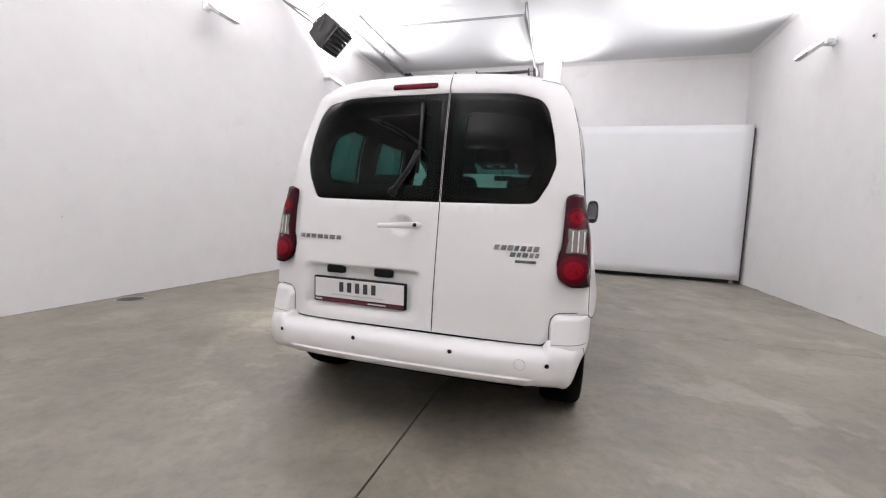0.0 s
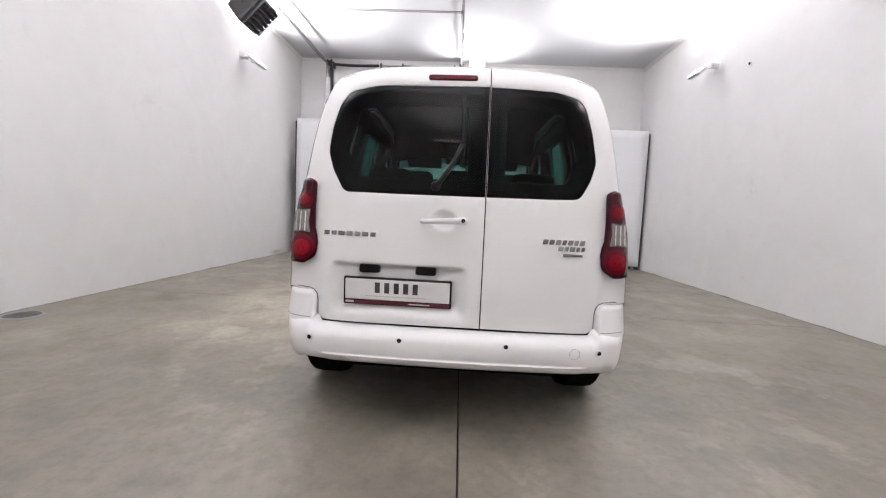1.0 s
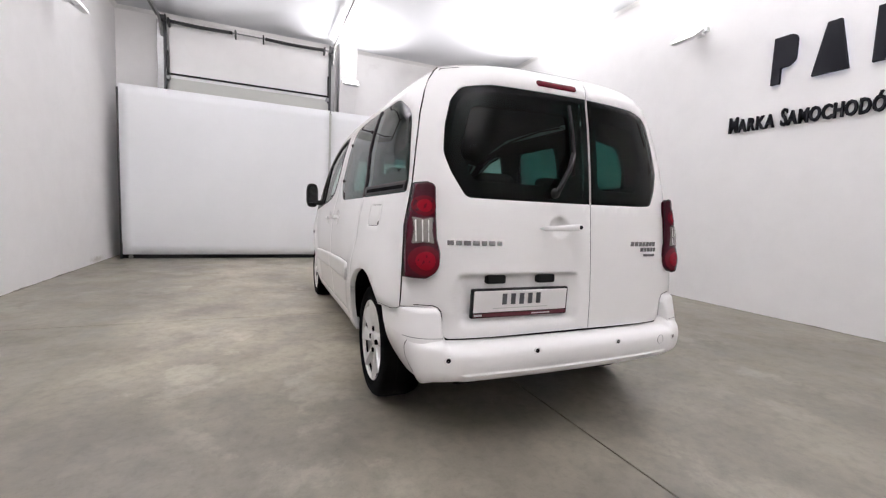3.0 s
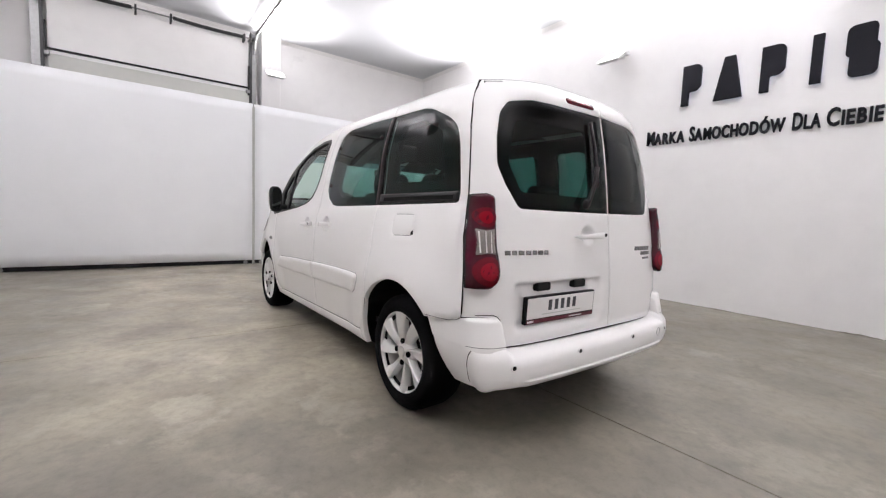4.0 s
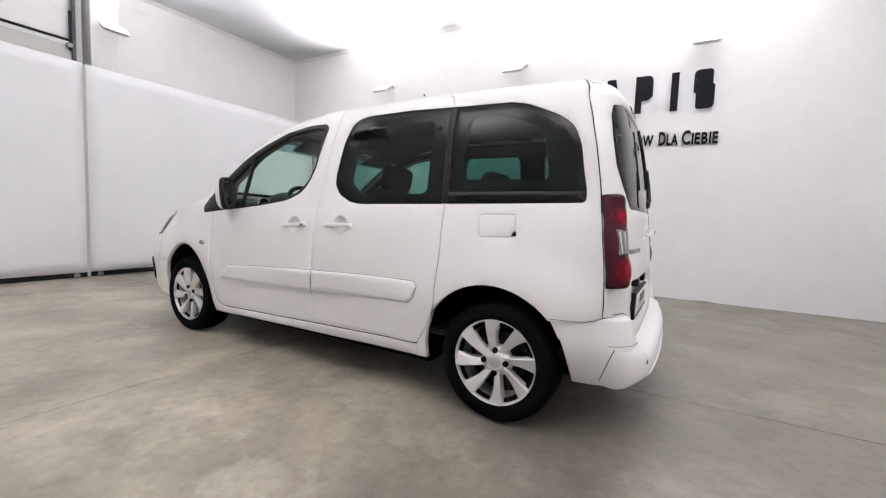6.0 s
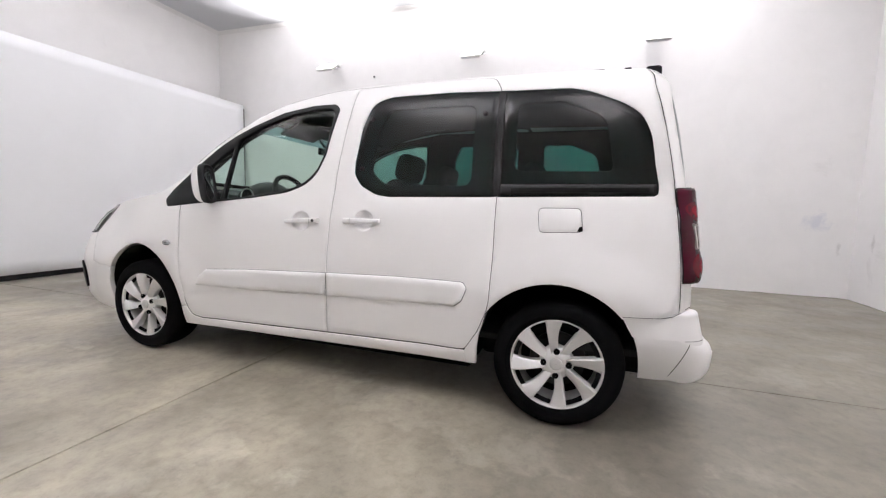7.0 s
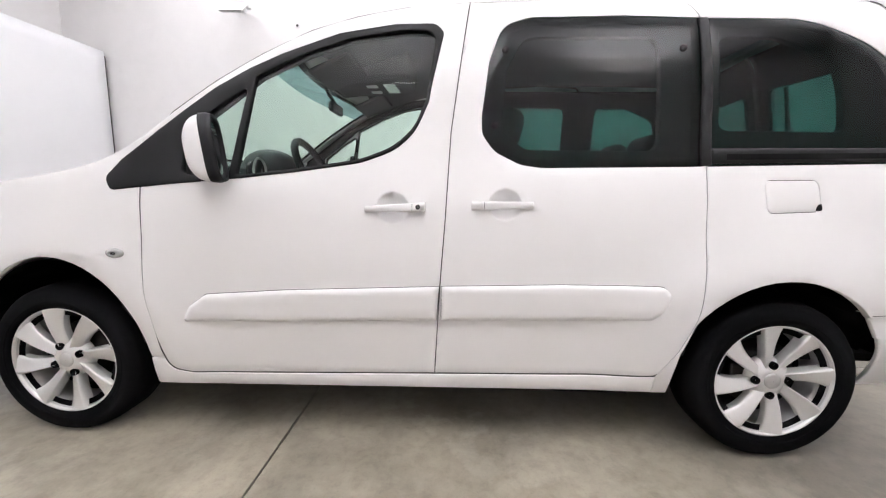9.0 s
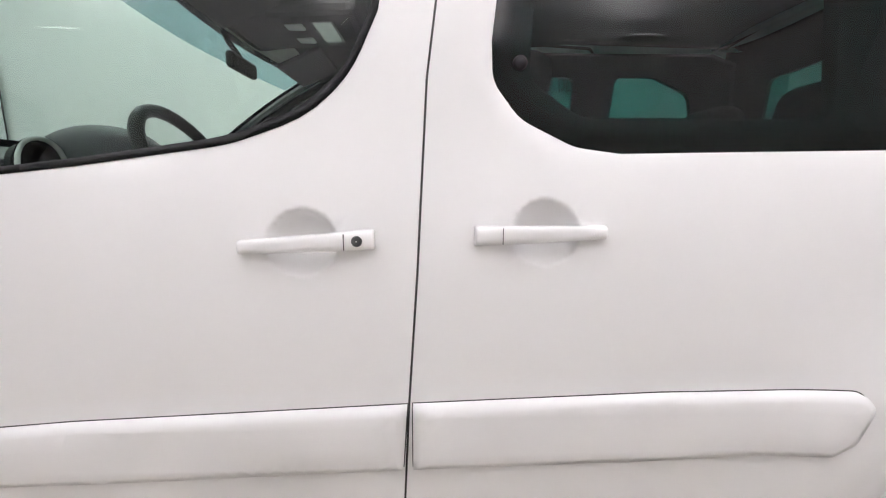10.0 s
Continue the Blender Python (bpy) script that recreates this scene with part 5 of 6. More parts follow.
badge(-0.640, -0.386, 0.874, 0.894, (0.9, 0.8, 1, 1, 0.8, 1, 0.8), ld)
badge(0.393, 0.590, 0.878, 0.901, (1, 1, 1, 0.8, 1, 0.8, 1), rd, 0.006)
badge(0.467, 0.592, 0.850, 0.870, (1, 0.7, 1, 0.7, 0.7), rd, 0.004)
badge(0.492, 0.584, 0.825, 0.837, (1,), rd)

# ---------- tail lamps ----------
for sgn in (-1, 1):
    def R(a, b, off, sgn=sgn):
        edge, far = rear_corner(b)
        y = R0(b) + 0.050 + (far - R0(b) - 0.050) * max(0.0, (a - 0.69) / (edge - 0.69)) ** 3 - off
        mid_ = max(0.0, min(1.0, (a - 0.672) / (edge - 0.672)))
        bulge = 0.014 * (4 * mid_ * (1 - mid_)) ** 0.7 + 0.012 * math.exp(-((b - 0.808) / 0.055) ** 2 - ((a - 0.745) / 0.06) ** 2)
        return (sgn * (a + off * 0.4 * smooth(0.70, 0.80, a)), y - bulge, b)
    rim = [(rear_corner(z)[0] - 0.002, z) for z in (0.735, 0.85, 0.95, 1.05)] + [(rear_corner(1.134)[0] - 0.002, 1.134, 0.008)]
    o = rounded([(0.684, 0.765, 0.05), (0.735, 0.735, 0.03)] + rim + [(0.730, 1.138), (0.697, 1.128, 0.025), (0.695, 1.00), (0.690, 0.90), (0.670, 0.835, 0.05)], 0.02)
    lamp = part("tail_lamp", sheet(o, R, 0.016, (), 0.025, 0.04, 0.006), M_REDDARK, van, "dark red tail lamp with clear middle", smooth=True)
    part("lamp_seal", sheet(grown(o, 0.0035), R, 0.001, (), 0.04, 0.0, 0.0005), M_BLACK, lamp, smooth=True)
    o = rounded(((0.788, 0.994, 0.008), (0.748, 0.984), (0.706, 0.994, 0.010), (0.712, 0.935), (0.702, 0.876, 0.010), (0.748, 0.882), (0.794, 0.874, 0.008), (0.784, 0.935)), 0.015)
    part("lens_frame", sheet(o, R, 0.0172, (), 0.03, 0.003, 0.001), M_REDDARK, lamp, "dark red lens surround", smooth=True)
    part("clear_lens", sheet(grown(o, -0.003), R, 0.0182, (), 0.02, 0.002, 0.001), M_CLEARLENS, lamp, "clear reversing-lamp lens", smooth=True)
    for k in range(6):
        a = 0.717 + k * 0.0112
        part("lens_rib", sheet(rounded(((a, 0.888), (a + 0.0045, 0.888), (a + 0.0045, 0.978), (a, 0.978))), R, 0.0195, (), 0.05, 0.002, 0.001), M_ALLOYIN if k % 2 else M_CLEARLENS, lamp)
    part("lens_step", sheet(rounded(((0.714, 0.926), (0.784, 0.926), (0.784, 0.931), (0.714, 0.931))), R, 0.0202, (), 0.05, 0.002, 0.0006), M_CLEARLENS, lamp)
    for ca, cz, r, name in ((0.741, 0.808, 0.063, "bulb_lens"), (0.742, 1.038, 0.043, "bulb_lens")):
        for rr, lift, m in ((r, 0.0166, M_RED), (r * 0.62, 0.0174, M_REDBULB)):
            o = [(ca + rr * math.cos(2 * math.pi * k / 28), cz + rr * math.sin(2 * math.pi * k / 28)) for k in range(28)]
            part(name, sheet(o, R, lift, (), 0.02, 0.002, 0.0006), m, lamp, "round red lens", smooth=True)

# ---------- rear bumper ----------
PLAN = [(0.848, -0.255), (0.845, -0.31), (0.842, -0.36), (0.838, -0.43), (0.828, -0.50), (0.802, -0.575), (0.752, -0.632), (0.68, -0.662), (0.58, -0.680), (0.40, -0.693), (0.20, -0.700), (0.0, -0.702)]
plan = [Vector((-x, y)) for x, y in PLAN] + [Vector((x, y)) for x, y in PLAN[-2::-1]]
dense = []
for i in range(len(plan) - 1):
    p0, p1, p2, p3 = plan[max(i - 1, 0)], plan[i], plan[i + 1], plan[min(i + 2, len(plan) - 1)]
    for j in range(5):
        t = j / 5
        dense.append(0.5 * ((2 * p1) + (p2 - p0) * t + (2 * p0 - 5 * p1 + 4 * p2 - p3) * t * t + (3 * p1 - p0 - 3 * p2 + p3) * t ** 3))
dense.append(plan[-1])
dists = [0.0]
for p, q in zip(dense, dense[1:]):
    dists.append(dists[-1] + (q - p).length)
LEN = dists[-1]


def bumper(u, z, off):
    """u runs along the bumper from -1 (left arch) to 1 (right arch)."""
    s = (u + 1) / 2 * LEN
    i = max(0, min(len(dense) - 2, max(k for k in range(len(dense)) if dists[k] <= s + 1e-9)))
    t = (s - dists[i]) / (dists[i + 1] - dists[i])
    p = dense[i].lerp(dense[i + 1], t)
    d = (dense[min(i + 2, len(dense) - 1)] - dense[max(i - 1, 0)]).normalized()
    n = Vector((d.y, -d.x))
    back = smooth(-0.50, -0.635, p.y)
    h = (z - bumper_foot(p.x)) / (bumper_top(p.x) - bumper_foot(p.x))
    prof = PROFILE_R(h) * back + PROFILE_S(h) * (1 - back)
    lip = 0.010 * (1 - smooth(0.333, 0.338, z)) * smooth(0.612, 0.575, abs(p.x)) * back
    q = p + n * (prof + off + lip)
    return (q.x, q.y, z)


def bumper_foot(x):
    return 0.292 - 0.027 * smooth(0.72, 0.835, abs(x))


def bumper_top(x):
    return 0.457 + 0.031 * smooth(0.655, 0.685, abs(x))


PROFILE_R = curve((0.0, -0.050), (0.06, -0.030), (0.16, -0.014), (0.32, -0.003), (0.52, 0.0), (0.72, -0.004), (0.86, -0.018), (0.94, -0.042), (0.985, -0.075), (1.0, -0.105))
PROFILE_S = curve((0.0, -0.105), (0.12, -0.085), (0.3, -0.058), (0.5, -0.032), (0.69, -0.013), (0.85, -0.003), (1.0, 0.0))
LEAD = curve((0.24, -0.372), (0.29, -0.367), (0.35, -0.358), (0.418, -0.341), (0.487, -0.312), (0.567, -0.265), (0.62, -0.256))


def lead(z):
    """Where the bumper begins behind the wheel arch."""
    return -1 + 2 * (-0.255 - LEAD(z)) / LEN


bm = bmesh.new()
nu, hs = 180, [0, .04, .09, .14, .18, .205, .22, .235, .25, .265, .28, .31, .37, .45, .55, .65, .72, .78, .83, .87, .905, .935, .96, .98, .992, 1.0]
grid = []
for i in range(nu + 1):
    row = []
    for h in hs:
        z0 = 0.292 + h * 0.181
        u = lead(z0) + (-2 * lead(z0)) * i / nu
        x = bumper(u, 0.37, 0)[0]
        z = bumper_foot(x) + h * (bumper_top(x) - bumper_foot(x))
        row.append(bm.verts.new(bumper(u, z, 0)))
    grid.append(row)
# the edges turn in at both wheel arches
for k, turns in ((0, ((0.001, 0.004), (0.0, 0.014))), (-1, ((0.001, 0.004), (0.0, 0.014)))):
    first = [v.co.copy() for v in grid[k]]
    for ahead, inward in turns:
        row = [bm.verts.new((p.x - math.copysign(inward, p.x), p.y + ahead, p.z)) for p in first]
        grid.insert(0 if k == 0 else len(grid), row)
nu = len(grid) - 1
for i in range(nu):
    for j in range(len(hs) - 1):
        bm.faces.new((grid[i][j], grid[i + 1][j], grid[i + 1][j + 1], grid[i][j + 1]))
bmesh.ops.recalc_face_normals(bm, faces=bm.faces)
rb = part("rear_bumper", bm, M_BUMPER, van, "white rear bumper with parking sensors", smooth=True)
# the raised corners beside the doors: ruled between two plan lines
def smoothed(pts, n=6):
    out = []
    ps = [Vector(p) for p in pts]
    for i in range(len(ps) - 1):
        p0, p1, p2, p3_ = ps[max(i - 1, 0)], ps[i], ps[i + 1], ps[min(i + 2, len(ps) - 1)]
        out += [0.5 * ((2 * p1) + (p2 - p0) * t + (2 * p0 - 5 * p1 + 4 * p2 - p3_) * t * t + (3 * p1 - p0 - 3 * p2 + p3_) * t ** 3) for t in [j / n for j in range(n)]]
    return out + [ps[-1]]


LINE_LOW = smoothed(((.8448, -.313), (.842, -.36), (.838, -.43), (.8275, -.50), (.800, -.562), (.748, -.606), (.672, -.626)))
LINE_TOP = smoothed(((.8472, -.268), (.8445, -.335), (.8385, -.405), (.825, -.478), (.794, -.540), (.742, -.580), (.672, -.597)))


def corner_bm(sgn):
    bm = bmesh.new()
    rows = []
    n = len(LINE_TOP)
    for i, (pt, pl) in enumerate(zip(LINE_TOP, LINE_LOW)):
        s = i / (n - 1)
        d = (LINE_TOP[min(i + 1, n - 1)] - LINE_TOP[max(i - 1, 0)]).normalized()
        nrm = Vector((-d.y, d.x))
        if nrm.dot(Vector((0.9, -0.5))) < 0:
            nrm = -nrm
        zt = 0.576 + 0.027 * smooth(0.0, 0.35, s) - 0.034 * max(0.0, (s - 0.93) / 0.07) ** 2
        r = 0.006 + 0.018 * smooth(0.35, 0.75, s)
        low = 0.487 - 0.024 * smooth(0.45, 0.72, s)
        row = []
        for k in range(11):
            t = k / 10
            p = pl.lerp(pt, t)
            row.append(bm.verts.new((sgn * p.x, p.y, low + (zt - r - low) * t)))
        for k in range(1, 7):
            q = math.pi / 2 * k / 6
            p = pt - nrm * r * (1 - math.cos(q))
            row.append(bm.verts.new((sgn * p.x, p.y, zt - r + r * math.sin(q))))
        p = pt - nrm * (r + 0.04)
        row.append(bm.verts.new((sgn * p.x, p.y, zt)))
        rows.append(row)
    rows.insert(0, [bm.verts.new((v.co.x - sgn * 0.014, v.co.y, v.co.z)) for v in rows[0]])
    last = rows[-1]
    rows.append([bm.verts.new((v.co.x - sgn * 0.004, v.co.y + 0.006, v.co.z)) for v in last])
    rows.append([bm.verts.new((v.co.x - sgn * 0.005, v.co.y + 0.06, v.co.z)) for v in last])
    for p, q in zip(rows, rows[1:]):
        for j in range(len(p) - 1):
            bm.faces.new((p[j], p[j + 1], q[j + 1], q[j]))
    bmesh.ops.recalc_face_normals(bm, faces=bm.faces)
    return bm


for sgn in (-1, 1):
    part("bumper_corner", corner_bm(sgn), M_BUMPER, rb, "raised white bumper corner", smooth=True)
    bm = bmesh.new()
    base = [(p.lerp(q, 0.06), q) for p, q in zip(LINE_LOW, LINE_TOP)][20:]
    rows = [[bm.verts.new((sgn * (p.x + 0.0012), p.y - 0.0012, z)) for z in (0.4845, 0.4865)] for p, q in base]
    for p, q in zip(rows, rows[1:]):
        bm.faces.new((p[0], p[1], q[1], q[0]))
    part("corner_seam", bm, M_SEALGREY, rb)
    hug = [(0.660, 0.468), (0.660, 0.556), (0.665, 0.583), (0.678, 0.602), (0.700, 0.6105), (0.775, 0.612)]
    hug = hug + [(x - 0.0035 * (1 if z < 0.60 else 0.3), z + 0.0035 * (0.2 if z < 0.57 else 1)) for x, z in hug[::-1]]
    hug = hug if area(hug) > 0 else hug[::-1]
    part("corner_seal", sheet(hug, (lambda x, z, off, s=sgn: rear(s * x, z, off)), 0.0015, (), 0.2, 0, 0.0002), M_UNDER, rb, "black seam seal")
    su = smoothed(((-0.787, 0.296), (-0.777, 0.35), (-0.764, 0.41), (-0.752, 0.452), (-0.740, 0.472), (-0.722, 0.481), (-0.690, 0.484)), 3)
    su = [tuple(p) for p in su] + [(p.x - 0.0030, p.y + 0.0022) for p in su[::-1]]
    su = su if area(su) > 0 else su[::-1]
    part("bumper_seam", sheet(su, (lambda u, z, off, s=sgn: bumper(u if s < 0 else -u, z, off)), 0.0012, (), 0.05, 0, 0.0003), M_SEALGREY, rb)
# parking sensors and the towing-eye cap
for x, z in ((-0.662, 0.402), (-0.232, 0.416), (0.236, 0.416), (0.660, 0.402)):
    k = min(range(len(dense)), key=lambda i: abs(dense[i].x - x) + (10 if dense[i].y > -0.5 else 0))
    u = -1 + 2 * dists[k] / LEN
    p, q = Vector(bumper(u, z, 0.001)), Vector(bumper(u, z, 0.1))
    turn = (q - p).to_track_quat("-Y", "Z")
    for prof, m, nm, lb in ((((0.004, 0.0105), (-0.0015, 0.0105), (-0.002, 0.015), (0.003, 0.0165)), M_BUMPER, "sensor_ring", ""), (((-0.001, 0.001), (-0.002, 0.009), (0.003, 0.0108)), M_BLACK, "parking_sensor", "black parking sensor")):
        o = part(nm, lathe(prof, 20, "y"), m, rb, lb, smooth=True)
        o.location, o.rotation_euler = p, turn.to_euler()
k = min(range(len(dense)), key=lambda i: abs(dense[i].x - 0.562) + (10 if dense[i].y > -0.5 else 0))
p, q = Vector(bumper(-1 + 2 * dists[k] / LEN, 0.398, 0.0005)), Vector(bumper(-1 + 2 * dists[k] / LEN, 0.398, 0.1))
o = part("towing_cap_seam", lathe(((0.0, 0.0225), (-0.0012, 0.0228), (-0.0012, 0.0238), (0.0, 0.024)), 32, "y"), M_STEEL, rb)
o.location, o.rotation_euler = p, (q - p).to_track_quat("-Y", "Z").to_euler()

# ---------- underside ----------
part("floor_pan", box(-0.68, 0.68, 0.45, 2.30, 0.165, 0.30, bevel=0.02), M_UNDER, van, "black underbody pan")
part("rear_floor_pan", box(-0.57, 0.57, -0.53, 0.418, 0.22, 0.36, bevel=0.03), M_UNDER, van, "black underbody pan")
part("engine_tray", box(-0.55, 0.55, 2.302, 3.35, 0.18, 0.34, bevel=0.02), M_UNDER, van, "black engine undertray")
part("bumper_beam", box(-0.70, 0.70, -0.52, -0.44, 0.37, 0.58, bevel=0.01), M_UNDER, van, "black bumper beam")
part("rear_axle", tube([(-0.7, 0.0, 0.30), (0.7, 0.0, 0.30)], 0.045, 10), M_UNDER, van)
part("silencer", box(-0.10, 0.45, -0.45, -0.2, 0.185, 0.30, bevel=0.05), M_UNDER, van)


# ---------- wheels ----------
def wheel(sgn, y, twist):
    w = part("wheel", lathe(((0.080, 0.185), (0.085, 0.205), (0.092, 0.214), (0.104, 0.219), (0.110, 0.235), (0.113, 0.258), (0.109, 0.280), (0.098, 0.296), (0.082, 0.306), (0.03, 0.3118), (-0.06, 0.3118), (-0.10, 0.300), (-0.11, 0.26), (-0.10, 0.21)), 72), M_RUBBER, van, "black road tyre on a silver alloy wheel", smooth=True)
    part("sidewall_rib", lathe(((0.1105, 0.240), (0.1125, 0.242), (0.1130, 0.246), (0.1120, 0.249)), 64), M_RUBBER, w, smooth=True)
    w.location, w.scale = (sgn * (0.725 if y < 1 else 0.708), y if y < 1 else y - 0.010, 0.306), (sgn * 0.98, 0.98, 0.98)
    for a in (0.04, 0.0, -0.04):
        part("tread_groove", lathe(((a + 0.005, 0.3119), (a - 0.005, 0.3119)), 48), M_UNDER, w)
    part("rim", lathe(((-0.09, 0.175), (0.02, 0.186), (0.070, 0.196), (0.082, 0.205), (0.094, 0.209)), 72), M_ALLOYIN, w, "silver rim barrel", smooth=True)
    part("rim_lip", lathe(((0.088, 0.207), (0.098, 0.211), (0.1035, 0.214), (0.1035, 0.219), (0.096, 0.221)), 72), M_ALLOY, w, "silver rim lip", smooth=True)
    part("brake_disc", lathe(((0.018, 0.001), (0.018, 0.07), (0.012, 0.075), (0.012, 0.135), (-0.01, 0.135), (-0.01, 0.001)), 40), M_BRAKE, w, "dark brake disc", smooth=True)
    part("wheel_back", lathe(((-0.02, 0.001), (-0.02, 0.188)), 40), M_UNDER, w)
    bm = box(-0.01, 0.05, 0.06, 0.13, -0.05, 0.05, bevel=0.01)
    part("brake_caliper", bm, M_BRAKE, w)
    for k in range(8):
        bm = bmesh.new()
        a0 = 2 * math.pi * k / 8 + twist
        rows = []
        n = 10
        for i in range(n + 1):
            t = i / n
            r = 0.044 + (0.214 - 0.044) * t
            mid = a0 + 0.10 * t * t
            h = 0.0175 + 0.008 * t + 0.017 * t ** 3
            x = 0.084 + 0.010 * math.sin(t * math.pi * 0.75) + 0.012 * t
            row = []
            for q, lift in ((-1.0, -0.045), (-1.0, -0.005), (-0.86, 0.0025), (-0.68, 0.001), (-0.1, -0.004), (0.6, -0.010), (0.92, -0.0155), (1.0, -0.020), (1.0, -0.045)):
                a = mid + q * h / r
                row.append(bm.verts.new((x + lift, r * math.cos(a), r * math.sin(a))))
            rows.append(row)
        for p, q in zip(rows, rows[1:]):
            for j in range(8):
                bm.faces.new((p[j], p[j + 1], q[j + 1], q[j]))
        bmesh.ops.recalc_face_normals(bm, faces=bm.faces)
        part("spoke", bm, M_ALLOY, w, "silver swept spoke", smooth=True)
    part("hub", lathe(((0.04, 0.084), (0.066, 0.080), (0.074, 0.070), (0.083, 0.058), (0.0905, 0.046), (0.0930, 0.038), (0.0930, 0.031)), 40), M_ALLOY, w, "silver hub", smooth=True)
    part("centre_cap", lathe(((0.0930, 0.031), (0.0965, 0.029), (0.0985, 0.020), (0.0990, 0.001)), 32), M_ALLOYIN, w, "grey centre cap", smooth=True)
    for k in range(4):
        a = math.pi / 2 * k + (0.0 if y < 1 else 1.15)
        b = part("wheel_bolt", lathe(((0.080, 0.0150), (0.0928, 0.0145), (0.0928, 0.0125), (0.088, 0.0115), (0.088, 0.001)), 16), M_UNDER, w, "dark wheel bolt")
        b.location = (0.002, 0.059 * math.cos(a), 0.059 * math.sin(a))
    v = part("valve", tube([(0.05, 0.0, -0.198), (0.080, 0.0, -0.190)], 0.005, 6), M_BLACK, w)
    return w


for sgn in (-1, 1):
    wheel(sgn, 0.0, 0.60)
    wheel(sgn, AXLE, 0.56)

# ---------- door mirrors ----------
for sgn in (-1, 1):
    bm = bmesh.new()
    rows = []
    for i in range(13):
        s = i / 12                      # from the glass (0) to the nose (1)
        k = max(0.0, 1 - s ** 2.6) ** 0.5
        row = []
        for j in range(20):
            a = 2 * math.pi * j / 20
            cx, sz = math.cos(a), math.sin(a)
            ex = 0.050 * k * abs(cx) ** 0.6 * (1 if cx > 0 else -1)
            ez = 0.109 * k * abs(sz) ** 0.6 * (1 if sz > 0 else -1)
            row.append(bm.verts.new((sgn * (0.955 + ex), 1.985 + 0.086 * s, 1.119 + ez - 0.01 * s)))
        rows.append(row)
    for p, q in zip(rows, rows[1:]):
        for j in range(20):
            bm.faces.new((p[j], p[(j + 1) % 20], q[(j + 1) % 20], q[j]))
    bmesh.ops.recalc_face_normals(bm, faces=bm.faces)
    mir = part("door_mirror", bm, M_PAINT, van, "white door mirror with black rim", smooth=True)
    bm = bmesh.new()
    loops = []
    for scale, y in ((1.012, 2.0), (1.03, 1.978), (0.98, 1.962), (0.82, 1.964), (0.80, 1.974)):
        loops.append([bm.verts.new((sgn * (0.955 + 0.050 * scale * abs(math.cos(a)) ** 0.6 * (1 if math.cos(a) > 0 else -1)), y, 1.119 + 0.109 * scale * abs(math.sin(a)) ** 0.6 * (1 if math.sin(a) > 0 else -1))) for a in [2 * math.pi * j / 24 for j in range(24)]])
    for p, q in zip(loops, loops[1:]):
        for j in range(24):
            bm.faces.new((p[j], p[(j + 1) % 24], q[(j + 1) % 24], q[j]))
    bmesh.ops.recalc_face_normals(bm, faces=bm.faces)
    part("mirror_rim", bm, M_BLACK, mir, "black mirror rim", smooth=True)
    bm = bmesh.new()
    bm.faces.new([bm.verts.new((sgn * (0.955 + 0.041 * abs(math.cos(a)) ** 0.6 * (1 if math.cos(a) > 0 else -1)), 1.970, 1.119 + 0.093 * abs(math.sin(a)) ** 0.6 * (1 if math.sin(a) > 0 else -1))) for a in [2 * math.pi * j / 24 for j in range(24)]])
    part("mirror_glass", bm, M_MIRROR, mir, "mirror glass")
    pin = Matrix.Translation((sgn * 0.90, 2.03, 0)) @ Euler((0, 0, radians(-sgn * 12))).to_matrix().to_4x4() @ Matrix.Translation((-sgn * 0.90, -2.03, 0))
    lean = Matrix(((1, 0, 0, 0), (0, 1, 0.13, -0.13 * 1.11), (0, 0, 1, 0), (0, 0, 0, 1)))
    for o in (mir, *mir.children):
        o.data.transform(lean @ pin)
    part("mirror_arm", box(min(sgn * 0.82, sgn * 0.91), max(sgn * 0.82, sgn * 0.91), 2.0, 2.10, 1.03, 1.075, bevel=0.015), M_BLACK, mir, "black mirror foot")

# ---------- inside the van ----------
part("cabin_floor", box(-0.76, 0.76, -0.40, 2.45, 0.37, 0.40), M_LINING, van)
part("bulkhead", box(-0.76, 0.76, 2.46, 2.50, 0.30, 1.02), M_LINING, van)
bm = bmesh.new()
prof = ((2.50, 0.50), (2.10, 0.55), (1.98, 0.70), (1.97, 0.98), (2.01, 1.065), (2.10, 1.095), (2.30, 1.095), (2.45, 1.05), (2.50, 1.02))
ends = [[bm.verts.new((x, y, z)) for y, z in prof] for x in (-0.76, 0.76)]
for j in range(len(prof)):
    bm.faces.new((ends[0][j], ends[0][(j + 1) % len(prof)], ends[1][(j + 1) % len(prof)], ends[1][j]))
bm.faces.new(ends[0]), bm.faces.new(ends[1][::-1])
bmesh.ops.recalc_face_normals(bm, faces=bm.faces)
dash = part("dashboard", bm, M_DASH, van, "dark grey dashboard")
bm = bmesh.new()
bmesh.ops.create_uvsphere(bm, u_segments=20, v_segments=12, radius=1.0)
bmesh.ops.transform(bm, matrix=Matrix.Translation((-0.37, 2.04, 1.08)) @ Matrix.Diagonal((0.18, 0.11, 0.085, 1)), verts=bm.verts)
part("instrument_hood", bm, M_DASH, dash, smooth=True)
v = part("air_vent", lathe(((-0.03, 0.055), (-0.035, 0.048), (-0.02, 0.044), (0.0, 0.040), (0.0, 0.001)), 20, "y"), M_BLACK, dash, smooth=True)
v.location = (-0.66, 1.995, 1.055)
v = part("vent_ring", lathe(((-0.034, 0.056), (-0.042, 0.052), (-0.034, 0.047)), 20, "y"), M_ALLOYIN, dash, smooth=True)
v.location = (-0.66, 1.995, 1.055)
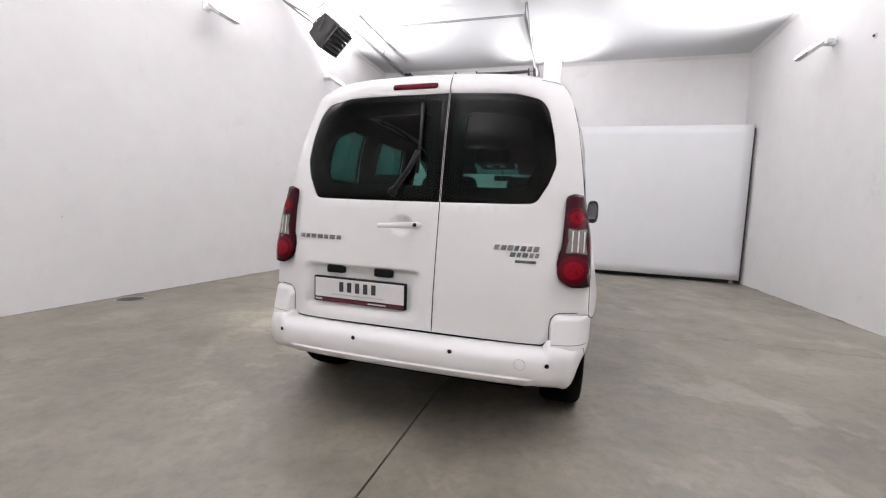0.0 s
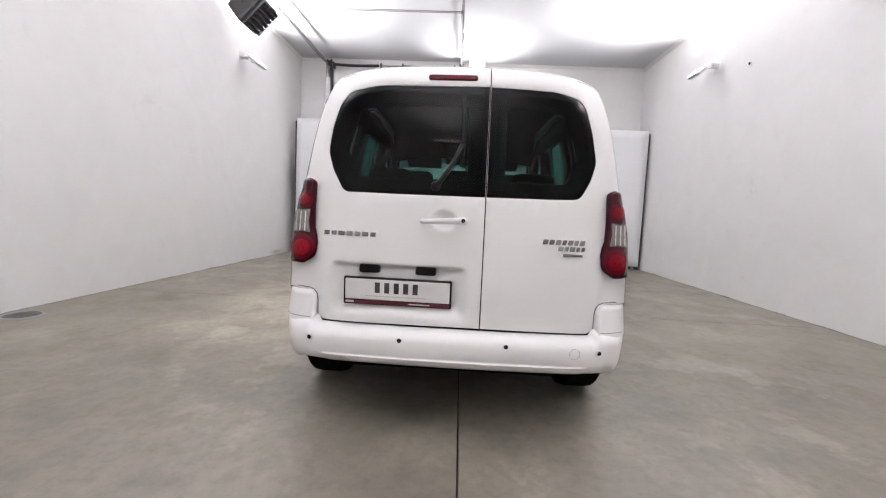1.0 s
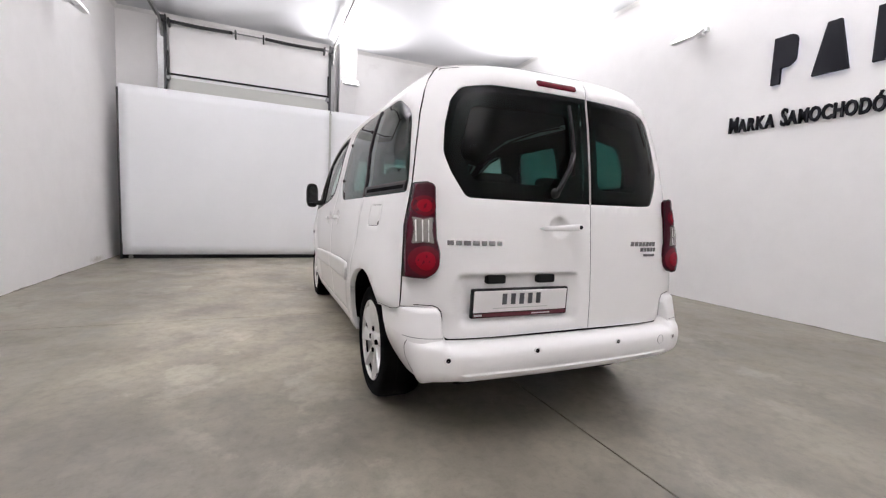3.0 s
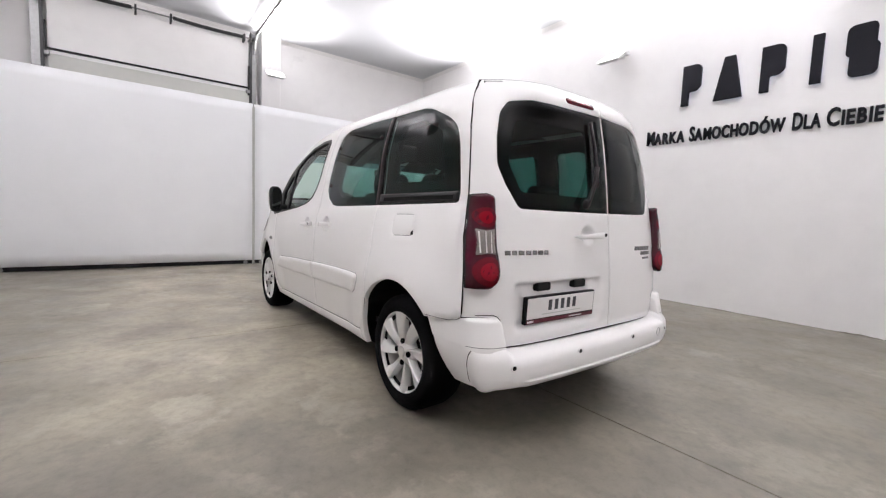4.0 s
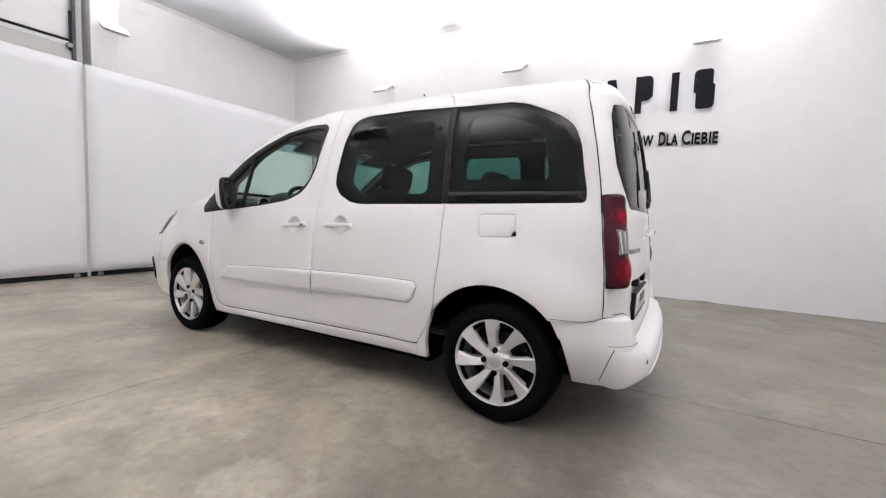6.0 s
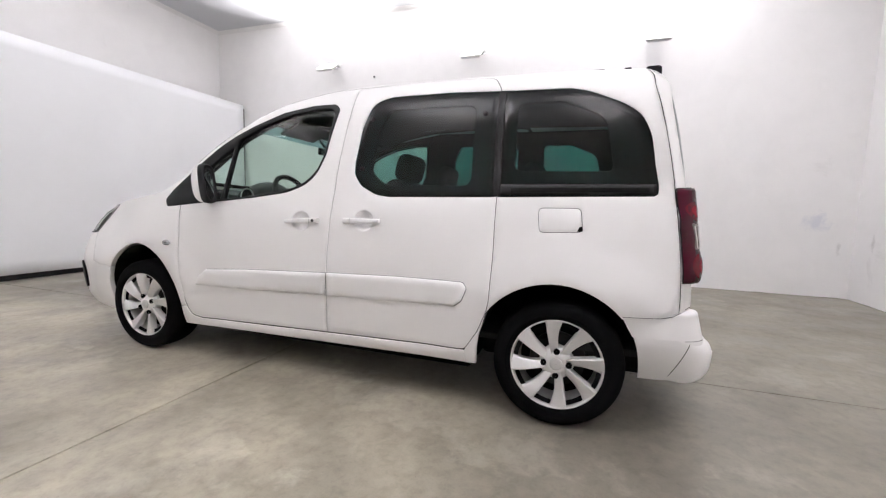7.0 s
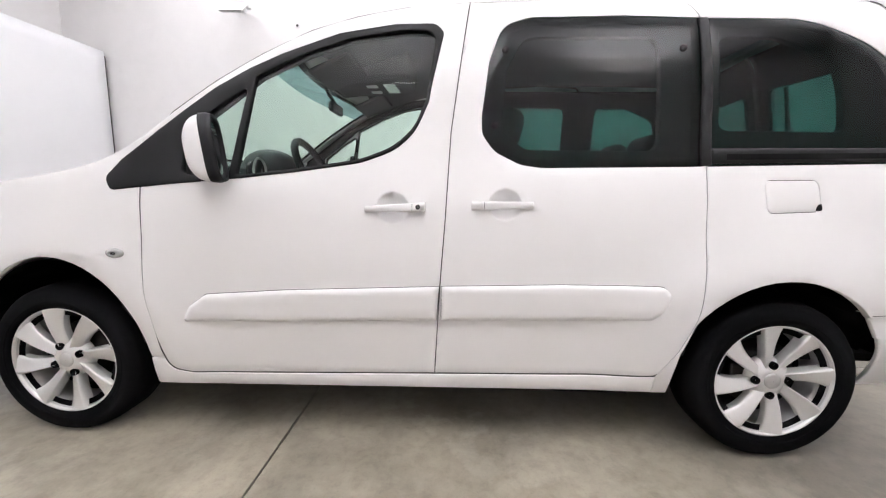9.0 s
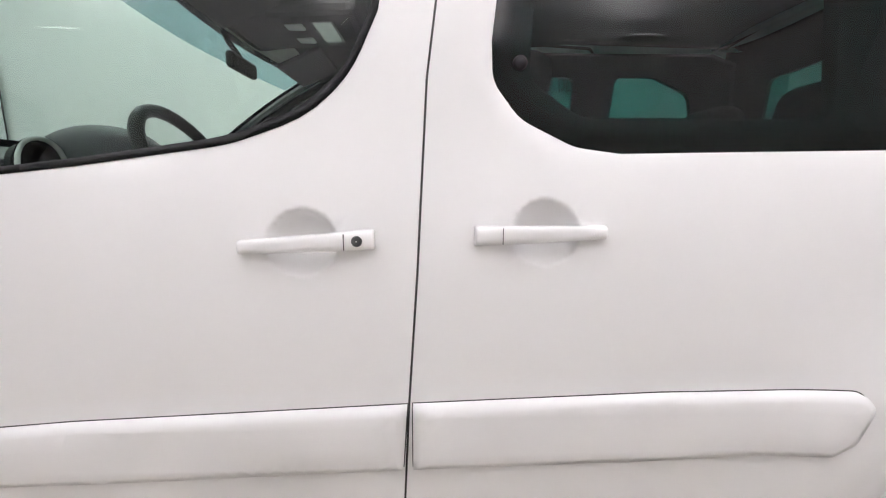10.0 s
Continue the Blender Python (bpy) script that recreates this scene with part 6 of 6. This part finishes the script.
bm = tube([(0.172 * math.cos(2 * math.pi * k / 28), 0.172 * math.sin(2 * math.pi * k / 28), 0) for k in range(28)], 0.017, 8, closed=True)
st = part("steering_wheel", bm, M_BLACK, van, "black steering wheel", smooth=True)
st.location, st.rotation_euler = (-0.37, 1.825, 1.05), (radians(62), 0, 0)
part("wheel_hub", box(-0.075, 0.075, -0.06, 0.05, -0.04, 0.01, bevel=0.025, seg=3), M_BLACK, st)
for a in (0, 180, 270):
    c, s = math.cos(radians(a)), math.sin(radians(a))
    part("wheel_arm", tube([(0.05 * c, 0.05 * s, -0.01), (0.18 * c, 0.18 * s, 0)], 0.014, 6), M_ALLOYIN, st)
part("steering_column", tube([(-0.37, 1.86, 1.045), (-0.37, 2.10, 0.92)], 0.045, 10), M_BLACK, st.parent)


def seat(x, y, wide, rear_row=False):
    s = empty("seat")
    s.parent = van
    s.location = (x, y, 0.40)
    part("cushion", box(-wide / 2, wide / 2, -0.05, 0.46, 0.10, 0.27, bevel=0.06, seg=3), M_SEAT, s, smooth=True)
    lean = Matrix.Translation((0, 0, 0.22)) @ Euler((radians(14), 0, 0)).to_matrix().to_4x4()
    bm = box(-wide / 2, wide / 2, -0.16, -0.02, 0.0, 0.60, bevel=0.06, seg=3)
    for v in bm.verts:
        v.co.x *= 1 - 0.22 * smooth(0.35, 0.6, v.co.z)
    bmesh.ops.transform(bm, matrix=lean, verts=bm.verts)
    part("backrest", bm, M_SEAT, s, smooth=True)
    low = 0.09 if rear_row else 0.05
    bm = box(-0.135, 0.135, -0.14, -0.03, 0.64 - low, 0.84 - low * 1.6, bevel=0.05, seg=3)
    bmesh.ops.transform(bm, matrix=lean, verts=bm.verts)
    part("headrest", bm, M_SEAT, s, smooth=True)
    for dx in (-0.06, 0.06):
        part("headrest_post", tube([lean @ Vector((dx, -0.085, 0.56)), lean @ Vector((dx, -0.085, 0.66))], 0.007, 6), M_CHROME, s)
    part("base", box(-wide / 2 + 0.05, wide / 2 - 0.05, 0.0, 0.42, 0.0, 0.12), M_LINING, s)


for x in (-0.37, 0.37):
    seat(x, 1.20, 0.50)
for x in (-0.46, 0.0, 0.46):
    seat(x, 0.42, 0.44, True)
# inner mirror, visors, roof console
part("inside_mirror", box(-0.05, 0.15, 1.84, 1.87, 1.395, 1.450, bevel=0.012), M_BLACK, van, "black inside mirror")
part("mirror_stem", tube([(0.05, 1.86, 1.45), (0.03, 1.89, 1.50), (0.02, 1.90, 1.535)], 0.010, 6), M_BLACK, van)
for x in (-0.38, 0.38):
    bm = box(x - 0.17, x + 0.17, 1.62, 1.79, -0.010, 0.010, bevel=0.008)
    for v in bm.verts:
        v.co.z += 1.535 - (v.co.y - 1.62) * 0.42
    part("sun_visor", bm, M_HEADLINER, van, "grey sun visor")
bm = box(-0.17, 0.17, 1.42, 1.84, 1.525, 1.66, bevel=0.025, seg=2)
for v in bm.verts:
    v.co.z -= smooth(1.5, 1.84, v.co.y) * (0.02 if v.co.z < 1.6 else 0.13)
con = part("roof_console", bm, M_HEADLINER, van, "grey roof console")
for x in (-0.09, 0.04):
    part("dome_light", box(x, x + 0.055, 1.60, 1.66, 1.512, 1.522, bevel=0.004, seg=1), M_LAMPBODY, con, "pale dome light lens")
part("dome_light", box(-0.10, 0.10, 1.50, 1.57, 1.518, 1.528, bevel=0.004, seg=1), M_HEADLENS, con, "clear dome light lens")
